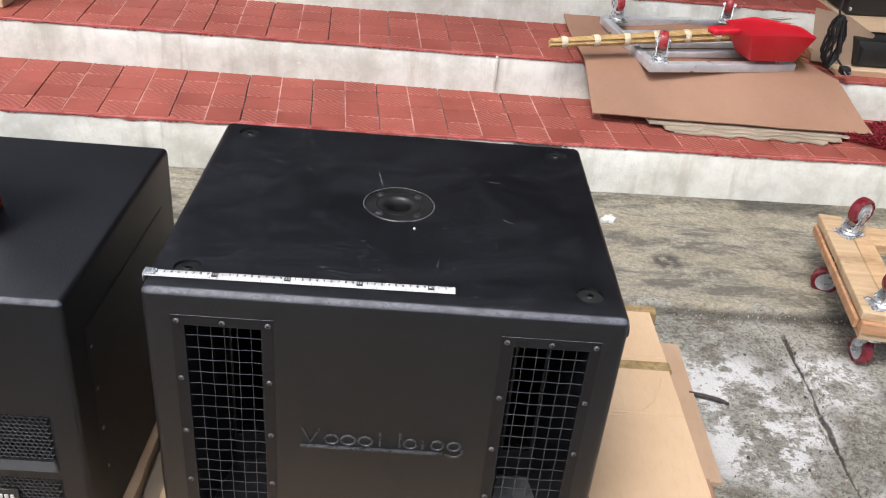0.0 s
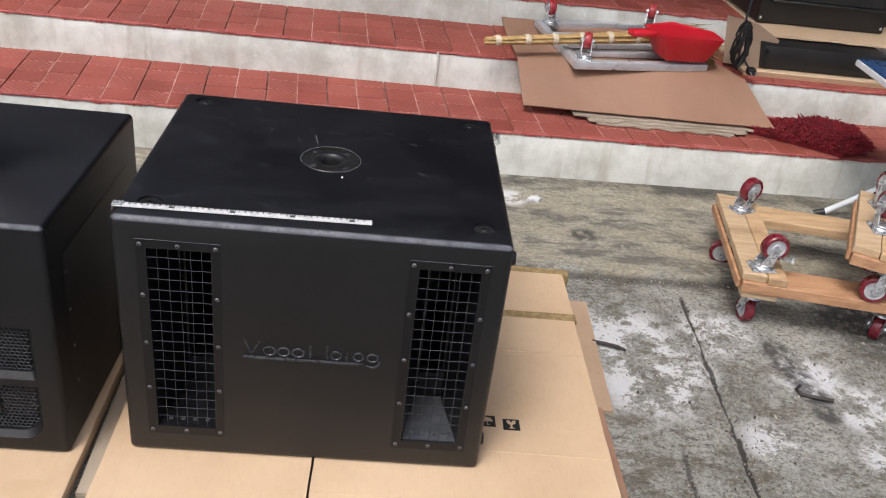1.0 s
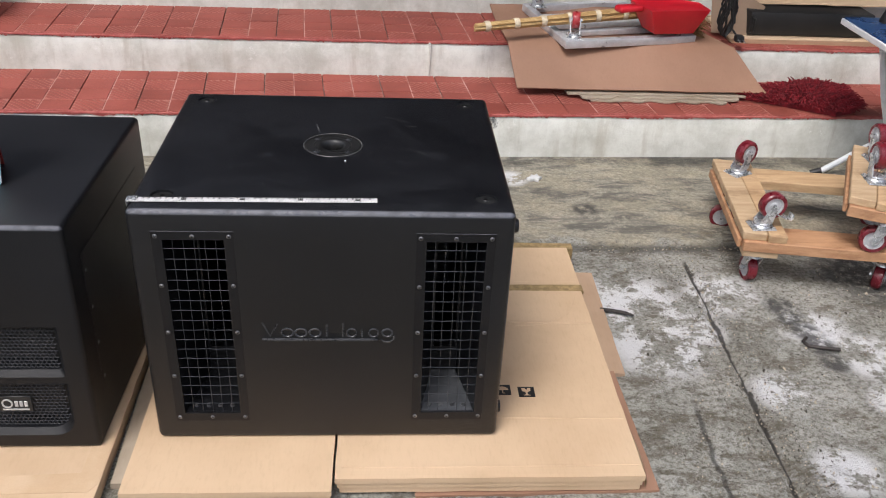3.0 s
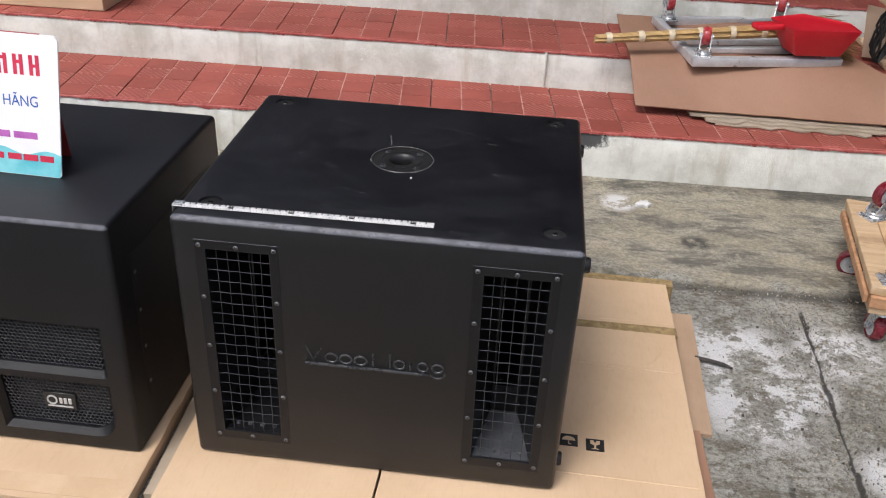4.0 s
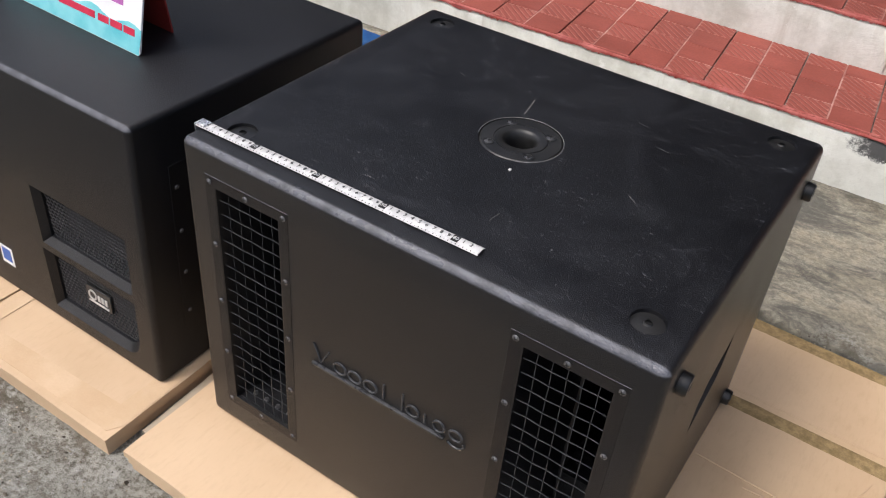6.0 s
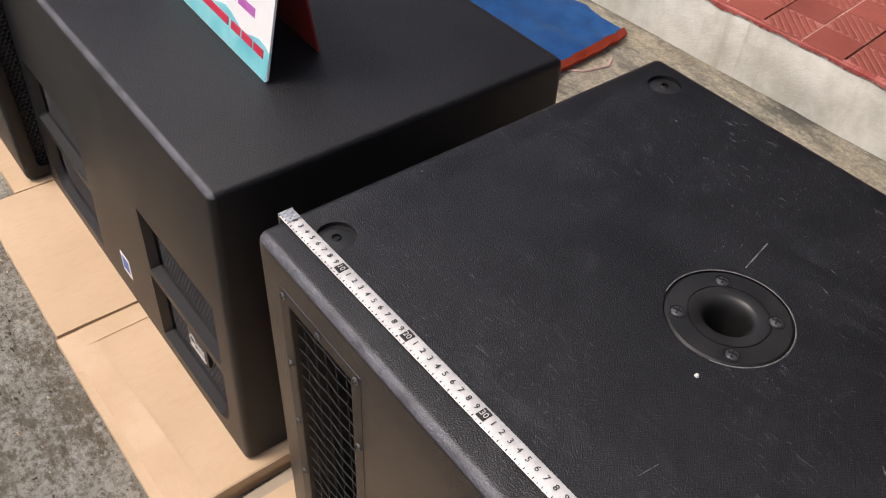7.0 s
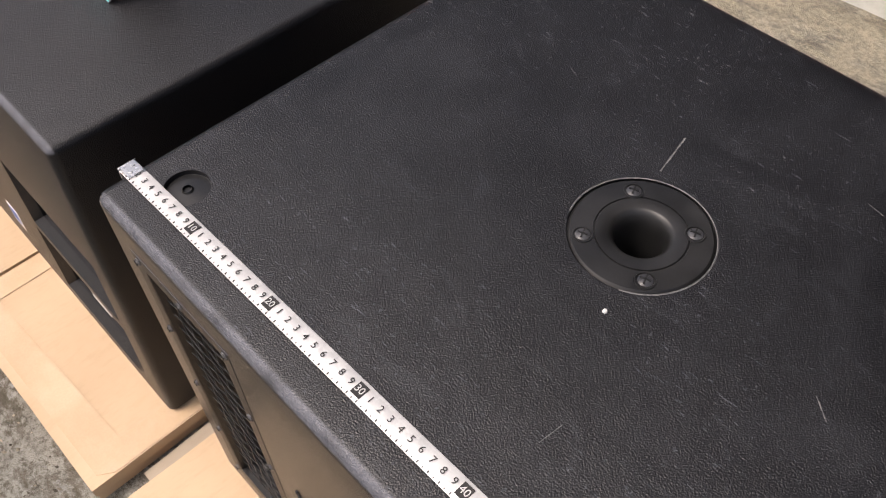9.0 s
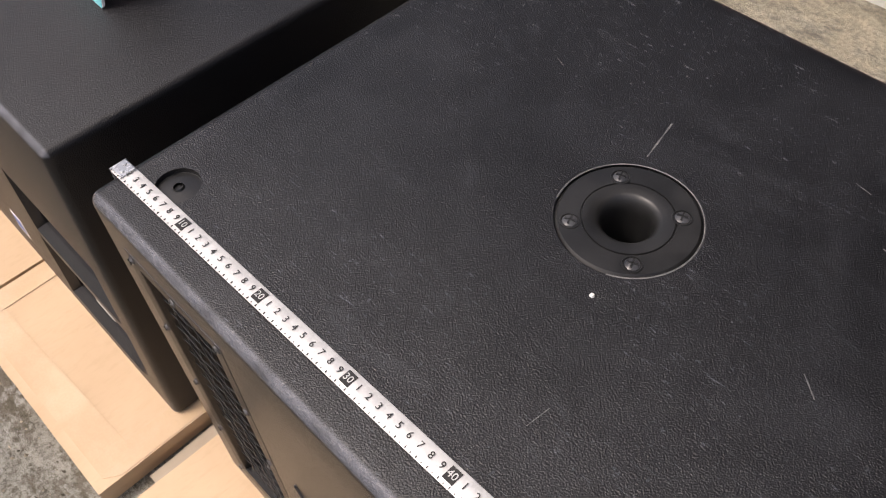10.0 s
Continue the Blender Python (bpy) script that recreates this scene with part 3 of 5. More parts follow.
    stroke([(0.3640, zb + 0.033), (0.3640, zb + 0.003)])
    bow(0.3800, zb + 0.0115, 0.0090, 0.0090, 0, 360)
    stroke([(0.3990, zb + 0.019), (0.3990, zb + 0.003)])
    bow(0.4205, zb + 0.0115, 0.0085, 0.0090, 0, 360)
    bow(0.4460, zb + 0.0115, 0.0095, 0.0085, 0, 360)
    bow(0.4460, zb + 0.0010, 0.0130, 0.0105, 20, -150)
    box((0.214, proud - 0.0012, zb - 0.0055), (0.430, foot, zb - 0.0012), 0.0012, 2, bm)
    part("emblem", bm, PALE_BLACK, root, "raised black emblem strokes on a rule")
    # pole socket
    m = Matrix.Translation((0.3355, 0.2845, h))
    bm = lathe([(0.0190, -0.10), (0.0190, -0.018), (0.0198, -0.010), (0.0215, -0.0040), (0.0240, -0.0006), (0.0262, 0.0004), (0.0355, 0.0006), (0.0360, -0.0008), (0.0368, -0.0008), (0.0373, 0.0004),
                (0.0545, 0.0002), (0.0565, -0.0018), (0.0568, -0.0035), (0.03, -0.0035)], 64, m=m)
    rim = lathe([(0.0572, 0.0), (0.0578, 0.0006), (0.0586, 0.0)], 64, m=m)
    bmesh.ops.delete(rim, geom=[f for f in rim.faces if f.calc_center_median().y < 0.262 and f.calc_center_median().x < 0.36], context="FACES")
    part("worn_rim", rim, SCUFF, root, "rubbed pale rim round the socket")
    so = part("pole_socket", bm, PLASTIC, root, "round black metal pole socket", 30)
    for x, y in ((0.304, 0.314), (0.365, 0.313), (0.366, 0.251), (0.305, 0.251)):
        part("screw_well", lathe([(0.0066, 0.0002), (0.0070, 0.0012), (0.0080, 0.0012), (0.0084, 0.0002)], 20, m=Matrix.Translation((x, y, h))), PLASTIC, so)
    ring_of_screws([(x, y, h) for x, y in ((0.304, 0.314), (0.365, 0.313), (0.366, 0.251), (0.305, 0.251))], "z", so, 0.0060, PALE_BLACK)
    # small dome in every stacking recess
    for x, y in ((0.049, 0.058), (0.620, 0.057), (0.048, 0.520), (0.619, 0.519)):
        bm = lathe([(0.004, -0.001), (0.0052, -0.0028), (0.012, -0.0034), (0.0188, -0.0045), (0.0188, -0.006), (0, -0.006), (0, -0.0035), (0.004, -0.0035)], 24, m=Matrix.Translation((x, y, h)))
        part("stacking_cup", bm, PLASTIC, root)
    # feet and handle on the side
    for y, z in ((0.050, 0.462), (0.515, 0.458), (0.525, 0.030), (0.060, 0.028)):
        bm = lathe([(0.0135, 0), (0.0135, 0.010), (0.0120, 0.0130), (0.006, 0.0130), (0.005, 0.009), (0, 0.009)], 24, m=pose(SW - 0.001, y, z, 0, 90, 0))
        part("rubber_foot", bm, PLASTIC, root, "round black rubber foot")
    bm = slab([(0.5 * (y - 0.29) + 0.29, 0.5 * (z - 0.262) + 0.262) for y, z in grip], 0, 0.006)
    bm.transform(Matrix(((0, 0, 1, SW - 0.068), (1, 0, 0, 0), (0, 1, 0, -0.012), (0, 0, 0, 1))))
    part("handle_cup", bm, PLASTIC, root, "recessed black handle cup")
    part("handle", box((SW - 0.040, 0.262, 0.236), (SW - 0.024, 0.346, 0.252), 0.007, 3, m=None), PLASTIC, root)


build_subwoofer()


# ---- dual-port speaker and the speaker beyond it ----
def perforated(x0, x1, z0, z1, pitch, r):
    """A sheet in the x-z plane with hexagonally packed holes."""
    bm = bmesh.new()
    row_h = pitch * 0.866
    for j in range(int((z1 - z0) / row_h)):
        for i in range(int((x1 - x0) / pitch)):
            cx, cz = x0 + (i + 0.5 + 0.5 * (j % 2)) * pitch, z0 + (j + 0.5) * row_h
            out, inn = [], []
            for k in range(6):
                a = radians(60 * k + 30)
                out.append(bm.verts.new((cx + pitch * 0.578 * math.cos(a), 0, cz + pitch * 0.578 * math.sin(a))))
                inn.append(bm.verts.new((cx + r * math.cos(a), 0.0012, cz + r * math.sin(a))))
            for k in range(6):
                bm.faces.new((out[k], out[(k + 1) % 6], inn[(k + 1) % 6], inn[k]))
    bmesh.ops.recalc_face_normals(bm, faces=bm.faces)
    return bm


def build_dual_port_speaker():
    x0, x1, b, t, d = -0.885, -0.106, 0.019, 0.506, 0.512
    root = thing("bass_speaker", "wide black textured bass speaker with grilled ports, standing on cartons", "loudspeaker", ((x0 + x1) / 2, -0.006, b))
    w, h = (x1 - x0) / 2, t - b
    cut = []
    for s in (-1, 1):
        a, c = sorted((s * 0.125, s * 0.338))
        for z0, z1, rc in ((0.180, 0.278, 0.008), (0.042, 0.152, 0.040)):
            # outline in x-z with the lower outer corner rounded by rc
            base = [(a, z1), (c, z1)]
            arc = [(math.cos(q), math.sin(q)) for q in [-math.pi / 2 * k / 6 for k in range(7)]]
            right = [(c - rc + rc * u, z0 + rc + rc * v) for u, v in arc] if s > 0 else [(c - 0.006, z0)]
            left = [(a + rc - rc * u, z0 + rc + rc * v) for u, v in arc[::-1]] if s < 0 else [(a + 0.006, z0)]
            base += right + left
            mx, mz = (a + c) / 2, (z0 + z1) / 2
            q = bmesh.new()
            rings = []
            for y, grow in ((-0.05, 0.010), (-0.001, 0.010), (0.012, 0.0), (0.075, 0.0)):
                rings.append([q.verts.new((x + grow * (1 if x > mx else -1), y, z + grow * (0.5 if z > mz else -1))) for x, z in base])
            q.faces.new(rings[0])
            q.faces.new(rings[-1][::-1])
            for r0, r1 in zip(rings, rings[1:]):
                for k in range(len(base)):
                    q.faces.new((r0[k], r1[k], r1[(k + 1) % len(base)], r0[(k + 1) % len(base)]))
            cut.append(q)
    body = carve(box((-w, 0, 0), (w, d, h), 0.010, 4), cut)
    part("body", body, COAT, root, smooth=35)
    for s in (-1, 1):
        a, c = sorted((s * 0.127, s * 0.336))
        for z0, z1 in ((0.182, 0.276), (0.046, 0.150)):
            bm = perforated(a, c, z0, z1, 0.0085, 0.0033)
            bm.transform(Matrix.Translation((0, 0.016, 0)))
            g = part("port_grille", bm, GRILLE, root, "perforated black steel port grille", 0)
            back = box((a, 0.045, z0), (c, 0.05, z1))
            part("foam", back, PLASTIC, g, "dark foam behind the grille")
    # pale maker's plate as plain shapes
    bm = box((0.205, 0.010, 0.082), (0.268, 0.0155, 0.118), 0.001, 1)
    plate = part("maker_plate", bm, PLASTIC, root, "small dark maker's plate")
    bm = lathe([(0.0075, 0), (0.0075, 0.0015), (0.0105, 0.0015), (0.0105, 0)], 20, m=pose(0.222, 0.0098, 0.102, 90, 0, 0))
    for k in range(3):
        box((0.236 + k * 0.009, 0.0082, 0.095), (0.2425 + k * 0.009, 0.0099, 0.108), 0.0005, 1, bm)
    box((0.212, 0.0082, 0.087), (0.262, 0.0099, 0.0895), bm=bm)
    part("plate_marks", bm, SILVER, plate, "silver marks")
    bm = box((-0.023, -0.0006, 0.060), (0.012, 0.001, 0.100))
    stick = part("sticker", bm, LABEL, root, "small white paper sticker with a blue print")
    bm = bmesh.new()
    box((-0.018, -0.0010, 0.068), (0.007, 0, 0.095), bm=bm)
    part("sticker_print", bm, BLUE_INK, stick)
    # side plate with screws
    bm = box((w - 0.002, 0.060, 0.090), (w + 0.0007, 0.44, 0.40), 0.0003, 1)
    sp = part("side_plate", bm, COAT, root)
    for z in (0.36, 0.28, 0.20, 0.12):
        bm = lathe([(0, 0.002), (0.0028, 0.0016), (0.004, 0)], 12, m=pose(w + 0.0006, 0.072, z, 0, 90, 0))
        part("screw", bm, STEEL, sp)
    # the cabinet stands askew: its front leans back and its side opens towards the rear
    bpy.context.view_layer.update()
    for ob in root.children_recursive:
        if ob.type == "MESH":
            for v in ob.data.vertices:
                x, y, z = v.co
                v.co.y = y + (0.016 * z / h - 0.009) * max(0.0, 1 - y / d)
                v.co.x = x + (0.009 * y / d - 0.005) * (x / w)


def build_far_speaker():
    root = thing("stage_speaker", "black speaker turned sideways with a full perforated grille", "loudspeaker", (-0.897, 0.235, 0.019), 90.0)
    body = carve(box((-0.29, 0, 0), (0.29, 0.45, 0.60), 0.014, 3), [box((-0.265, -0.05, 0.03), (0.265, 0.03, 0.57), 0.01, 2)])
    part("body", body, COAT, root, smooth=35)
    bm = perforated(-0.266, 0.266, 0.03, 0.57, 0.009, 0.0034)
    bm.transform(Matrix.Translation((0, 0.010, 0)))
    part("front_grille", bm, GRILLE, root, "perforated black steel front grille", 0)
    part("foam", box((-0.266, 0.024, 0.03), (0.266, 0.031, 0.57)), PLASTIC, root)


SILVER = surface("silver_print", (0.55, 0.55, 0.55), (0.68, 0.68, 0.66), 80, 0.35, 500, 0.1, 0.0003, metal=0.3)
LABEL = surface("white_card", (0.84, 0.85, 0.86), (0.88, 0.88, 0.88), 12, 0.4, 300, 0.05, 0.0002, speck=0.06)
BLUE_INK = surface("blue_ink", (0.03, 0.11, 0.42), (0.05, 0.15, 0.50), 40, 0.5, 300, 0.1, 0.0003, speck=0.1)
build_dual_port_speaker()
build_far_speaker()

# ---- more materials ----
ALU = surface("silver_painted_tube", (0.62, 0.63, 0.65), (0.76, 0.77, 0.79), 25, 0.33, 400, 0.15, 0.0005, metal=0.5)
ZINC = surface("zinc_plate", (0.50, 0.52, 0.53), (0.70, 0.71, 0.72), 60, 0.28, 400, 0.15, 0.0005, metal=0.7)
TYRE = surface("maroon_wheel", (0.13, 0.010, 0.018), (0.20, 0.018, 0.028), 40, 0.28, 300, 0.1, 0.0004)
TYRE_RED = surface("red_wheel", (0.34, 0.030, 0.035), (0.46, 0.055, 0.06), 40, 0.3, 300, 0.1, 0.0004)
RIM = surface("grey_rim", (0.42, 0.43, 0.44), (0.58, 0.58, 0.60), 60, 0.35, 300, 0.1, 0.0004)
PINE = timber("pine_board", (0.40, 0.25, 0.13), (0.60, 0.42, 0.24))
PINE_RED = timber("reddish_board", (0.34, 0.17, 0.085), (0.52, 0.30, 0.16))
PLY = timber("pale_plywood", (0.40, 0.27, 0.15), (0.58, 0.43, 0.27))
RED_PLASTIC = surface("red_plastic", (0.50, 0.010, 0.022), (0.60, 0.018, 0.030), 12, 0.35, 200, 0.1, 0.0005, speck=0.1)
STRAW = surface("straw", (0.42, 0.26, 0.09), (0.62, 0.43, 0.19), 90, 0.6, 400, 0.4, 0.001, stretch=(0.3, 1, 1))
BRISTLE = surface("broom_bristle", (0.25, 0.15, 0.05), (0.42, 0.27, 0.10), 60, 0.6, 400, 0.4, 0.001)
TWINE = surface("pale_binding", (0.62, 0.52, 0.36), (0.74, 0.65, 0.48), 80, 0.6, 400, 0.3, 0.0006)
CHENILLE = surface("dark_red_chenille", (0.12, 0.003, 0.008), (0.24, 0.007, 0.015), 40, 0.85, 400, 0.4, 0.001)
RUBBER = surface("black_rubber", (0.008, 0.008, 0.008), (0.016, 0.016, 0.016), 40, 0.45, 300, 0.15, 0.0005)
CASE = surface("black_flight_case", (0.008, 0.008, 0.008), (0.018, 0.017, 0.016), 8, 0.5, 250, 0.3, 0.001)
BLUE_TOP = surface("blue_tabletop", (0.015, 0.045, 0.13), (0.03, 0.075, 0.19), 9, 0.3, 200, 0.1, 0.0005)
WHITE_TUBE = surface("white_enamel", (0.66, 0.68, 0.70), (0.78, 0.79, 0.80), 25, 0.35, 200, 0.1, 0.0005, speck=0.1)
TARP = surface("blue_tarpaulin", (0.012, 0.10, 0.34), (0.025, 0.17, 0.48), 20, 0.4, 260, 0.4, 0.002)
TARP_RED = surface("orange_red_hem", (0.55, 0.07, 0.03), (0.65, 0.11, 0.05), 20, 0.5, 260, 0.3, 0.001)
ROPE = surface("pinkish_cord", (0.45, 0.30, 0.27), (0.60, 0.44, 0.40), 60, 0.8, 400, 0.4, 0.001)
INK = surface("black_ink", (0.012, 0.012, 0.012), (0.024, 0.022, 0.020), 60, 0.6, 300, 0.1, 0.0003, speck=0.1)
RED_INK = surface("red_ink", (0.55, 0.02, 0.06), (0.66, 0.04, 0.09), 60, 0.5, 300, 0.1, 0.0003, speck=0.1)
PINK_INK = surface("violet_ink", (0.42, 0.10, 0.40), (0.52, 0.16, 0.50), 60, 0.5, 300, 0.1, 0.0003, speck=0.1)
CYAN_INK = surface("turquoise_print", (0.10, 0.52, 0.60), (0.28, 0.70, 0.75), 12, 0.45, 300, 0.1, 0.0003, speck=0.1)
RED_CARD = surface("red_card", (0.30, 0.030, 0.025), (0.40, 0.05, 0.04), 30, 0.45, 300, 0.1, 0.0003, speck=0.1)
CHIP = surface("white_chip", (0.62, 0.62, 0.60), (0.76, 0.76, 0.74), 60, 0.8, 200, 0.4, 0.001)
STONE, n_, l_, b_ = nodes_of("grit")
geo_ = n_.new("ShaderNodeNewGeometry")
l_.new(mix(n_, l_, ramp(n_, l_, geo_.outputs["Random Per Island"], 0.3, 1.0), (0.075, 0.064, 0.048), (0.60, 0.52, 0.39)), b_.inputs["Base Color"])
b_.inputs["Roughness"].default_value = 0.9
bumped(n_, l_, b_, noise_of(n_, l_, 300, 3), 0.4, 0.001)
RUST = surface("dark_iron", (0.018, 0.014, 0.012), (0.05, 0.04, 0.035), 80, 0.6, 300, 0.4, 0.001)
TAPE_WHITE = surface("tape_enamel", (0.52, 0.52, 0.515), (0.64, 0.64, 0.63), 60, 0.28, 500, 0.1, 0.0003, speck=0.1)
PACKING = surface("clear_packing_tape", (0.56, 0.40, 0.25), (0.64, 0.48, 0.32), 8, 0.20, 300, 0.2, 0.0006, speck=0.12)
TILE_DUST = surface("dusty_tile_groove", (0.31, 0.090, 0.066), (0.44, 0.165, 0.130), 14, 0.85, 200, 0.4, 0.001)
TILE_SEAM = surface("pale_tile_seam", (0.33, 0.115, 0.09), (0.62, 0.38, 0.33), 12, 0.85, 200, 0.4, 0.001)

# ---- unseen canopy, added to shade the steps and darken lid reflections ----
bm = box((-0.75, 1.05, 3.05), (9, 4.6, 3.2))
tagged(new("ceiling", mesh_from(bm, "ceiling", UNSEEN_DARK, smooth=0)), "unseen dark canopy added to shade the steps and darken reflections", "ceiling", kind="structure")


bm = box((2.58, 2.47, 0.375), (2.78, 2.67, 3.05), 0.004, 1)
tagged(new("pillar", mesh_from(bm, "pillar", PLASTER, smooth=30)), "whitewashed porch pillar standing on the top step", "pillar", kind="structure")

# ---- cartons under the speakers ----
def carton_sheet(name, label, lo, hi, turn=0.0, material=KRAFT, plies=2, seed=0, parent=None):
    """A flattened carton: stacked plies with slightly wavy cut edges and fluted edge strips."""
    root = thing(name, label, "carton", ((lo[0] + hi[0]) / 2, (lo[1] + hi[1]) / 2, lo[2]), turn, group="flattened cartons")
    w, d, h = hi[0] - lo[0], hi[1] - lo[1], hi[2] - lo[2]
    ply = h / plies
    for k in range(plies):
        o = 0.004 * (plies - 1 - k)
        out = []
        n = 14
        for i in range(n):
            out.append((-w / 2 + o + (w - 2 * o) * i / n, -d / 2 + o * 0.6 + 0.0018 * uneven(i, k, 0.9, seed)))
        for i in range(n):
            out.append((w / 2 - o * 0.7 + 0.0018 * uneven(i, k, 0.9, seed + 3), -d / 2 + o * 0.6 + (d - o) * i / n))
        for i in range(n):
            out.append((w / 2 - o - (w - 2 * o) * i / n, d / 2 + 0.0018 * uneven(i, k, 0.9, seed + 5)))
        for i in range(n):
            out.append((-w / 2 + o + 0.0018 * uneven(i, k, 0.9, seed + 7), d / 2 - d * i / n))
        part("ply", slab(out, k * ply + 0.0006, (k + 1) * ply - 0.0006), material, root)
        part("fluted_edge", slab([(x * 0.996, y * 0.996) for x, y in out], k * ply + 0.0016, (k + 1) * ply - 0.0022 if k == plies - 1 else (k + 1) * ply + 0.0004), CARTON_EDGE, root)
    return root, h


def crease(root, points, z, width=0.0030):
    """A pressed fold line: a low ridge on the liner."""
    bm = bmesh.new()
    pipe([(x, y, z - 0.0004) for x, y in points], width / 2, 6, bm)
    return part("fold_line", bm, KRAFT, root)


def arc_points(x0, y0, x1, y1, bow, n=14):
    return [(x0 + (x1 - x0) * t + bow * math.sin(math.pi * t) * (y1 - y0), y0 + (y1 - y0) * t - bow * math.sin(math.pi * t) * (x1 - x0)) for t in [i / n for i in range(n + 1)]]


def build_cartons():
    # lowest torn sheets
    carton_sheet("carton", "torn tan cardboard sheet lying on the concrete", (0.52, 0.265, -0.028), (1.013, 0.712, -0.016), -1.5, KRAFT_TAN, 1, 2)
    carton_sheet("carton", "thin reddish brown cardboard sheet on the concrete", (0.50, -0.115, -0.026), (0.985, 0.262, -0.014), 1.0, KRAFT_BROWN, 1, 4)
    carton_sheet("carton", "grey cardboard strip between two cartons", (-0.088, -0.085, -0.022), (0.05, 0.42, -0.006), 1.5, KRAFT_GREY, 1, 8)
    # right carton with its stack of plies
    root, h = carton_sheet("carton", "flattened kraft carton with transport marks beneath the subwoofer", (0.349, -0.116, -0.012), (0.952, 0.542, 0.030), 0.0, KRAFT, 3, 11)
    cx, cy = (0.349 + 0.952) / 2, (-0.116 + 0.542) / 2
    loc = lambda pts: [(x - cx, y - cy) for x, y in pts]
    crease(root, loc([(0.675, 0.055), (0.80, 0.053), (0.945, 0.050)]), h)
    crease(root, loc([(0.675, 0.405), (0.80, 0.400), (0.948, 0.396)]), h)
    crease(root, loc(arc_points(0.76, 0.385, 0.93, 0.52, 0.22)), h, 0.0022)
    crease(root, loc([(0.36, -0.085), (0.65, -0.087), (0.945, -0.084)]), h, 0.0022)
    # dark marks
    for k, (x, y) in enumerate(((0.700, 0.144), (0.752, 0.137))):
        bm = slab([(x - cx - 0.018, y - cy - 0.017), (x - cx + 0.018, y - cy - 0.017), (x - cx + 0.018, y - cy + 0.017), (x - cx - 0.018, y - cy + 0.017)], h, h + 0.0005)
        mk = part("transport_mark", bm, INK, root, "black square handling mark")
        m = Matrix.Translation((x - cx, y - cy, h + 0.0006))
        bm = bmesh.new()
        if k:
            slab([(-0.010, 0.012), (-0.009, 0.003), (-0.002, -0.001), (-0.002, -0.009), (-0.008, -0.012), (0.008, -0.012), (0.002, -0.009), (0.002, -0.001), (0.009, 0.003), (0.010, 0.012),
                  (0.003, 0.012), (0.001, 0.006), (-0.002, 0.009), (-0.002, 0.012)], 0, 0.0003, bm, m)
        else:
            slab([(0.013 * math.cos(a), 0.012 * math.sin(a) - 0.001) for a in [math.pi * i / 12 for i in range(13)]], 0, 0.0003, bm, m)
            slab([(-0.001, -0.001), (-0.001, -0.012), (0.005, -0.012), (0.005, -0.010), (0.001, -0.010), (0.001, -0.001)], 0, 0.0003, bm, m)
        part("pictogram", bm, KRAFT, mk)
    cu = bpy.data.curves.new("letter", "FONT")
    cu.body, cu.size, cu.extrude, cu.align_x = "S", 0.026, 0.0002, "CENTER"
    tmp = new("letter", cu)
    bpy.context.view_layer.update()
    bm = bmesh.new()
    bm.from_mesh(tmp.evaluated_get(bpy.context.evaluated_depsgraph_get()).to_mesh())
    bpy.data.objects.remove(tmp)
    bm.transform(Matrix.Translation((0.684 - cx, 0.198 - cy, h + 0.0004)))
    part("printed_letter", bm, INK, root, "black printed letter S")
    # curled corner strip
    bm = bmesh.new()
    prev = None
    for i in range(13):
        t = i / 12
        cur = [bm.verts.new(p) for p in ((0.946 - cx, 0.04 - cy - 0.15 * t, h * 0.95), (0.958 - cx + 0.006 * math.sin(3 * t), 0.04 - cy - 0.15 * t, h * 0.6 - 0.004 * t), (0.962 - cx - 0.004 * t, 0.04 - cy - 0.15 * t, 0.004))]
        if prev:
            for j in range(2):
                bm.faces.new((prev[j], cur[j], cur[j + 1], prev[j + 1]))
        prev = cur
    bmesh.ops.solidify(bm, geom=bm.faces[:], thickness=0.0015)
    part("torn_liner", bm, KRAFT, root, "pale torn liner strip")
    # rear carton, raised with its fluted edge towards the front
    root, h = carton_sheet("carton", "flattened kraft carton with an olive fluted edge", (0.40, 0.560, -0.022), (0.957, 0.775, 0.022), 0.4, KRAFT, 2, 15)
    bm = slab([(-0.28 + 0.04 * i, -0.126 + 0.002 * uneven(i, 0, 0.8)) for i in range(15)] + [(0.280 - 0.04 * i, -0.094 + 0.002 * uneven(i, 3, 0.8)) for i in range(15)], h - 0.006, h + 0.006, bevel=0.002)
    part("fluted_edge", bm, CARTON_EDGE, root, "olive fluted edge strip")
    crease(root, [(-0.25, -0.07), (0.27, -0.072)], h, 0.0016)
    root, h = carton_sheet("carton", "narrow olive carton strip on the concrete", (0.42, 0.778, -0.026), (0.975, 0.812, 0.018), -0.6, CARTON_EDGE, 1, 18)
    # left half under the subwoofer
    root, h = carton_sheet("carton", "flattened kraft carton beneath the subwoofer", (-0.046, -0.148, -0.012), (0.344, 0.52, 0.030), 0.0, KRAFT, 3, 21)
    # cartons under the bass speaker
    root, h = carton_sheet("carton", "flattened kraft carton sealed with packing tape", (-0.494, -0.150, -0.020), (-0.094, 0.52, 0.019), 0.6, KRAFT, 2, 25)
    bm = slab([(-0.198, -0.333), (-0.118, -0.333), (-0.110, -0.323), (0.185, -0.320), (0.198, -0.30), (0.2, 0.3), (0.165, 0.3), (0.160, -0.27), (-0.198, -0.285)], h - 0.0001, h + 0.0005)
    part("packing_tape", bm, PACKING, root, "shiny clear brown packing tape")
    bm = slab([(-0.199, -0.30), (-0.160, -0.30), (-0.162, 0.02), (-0.199, 0.02)], h + 0.0004, h + 0.0009)
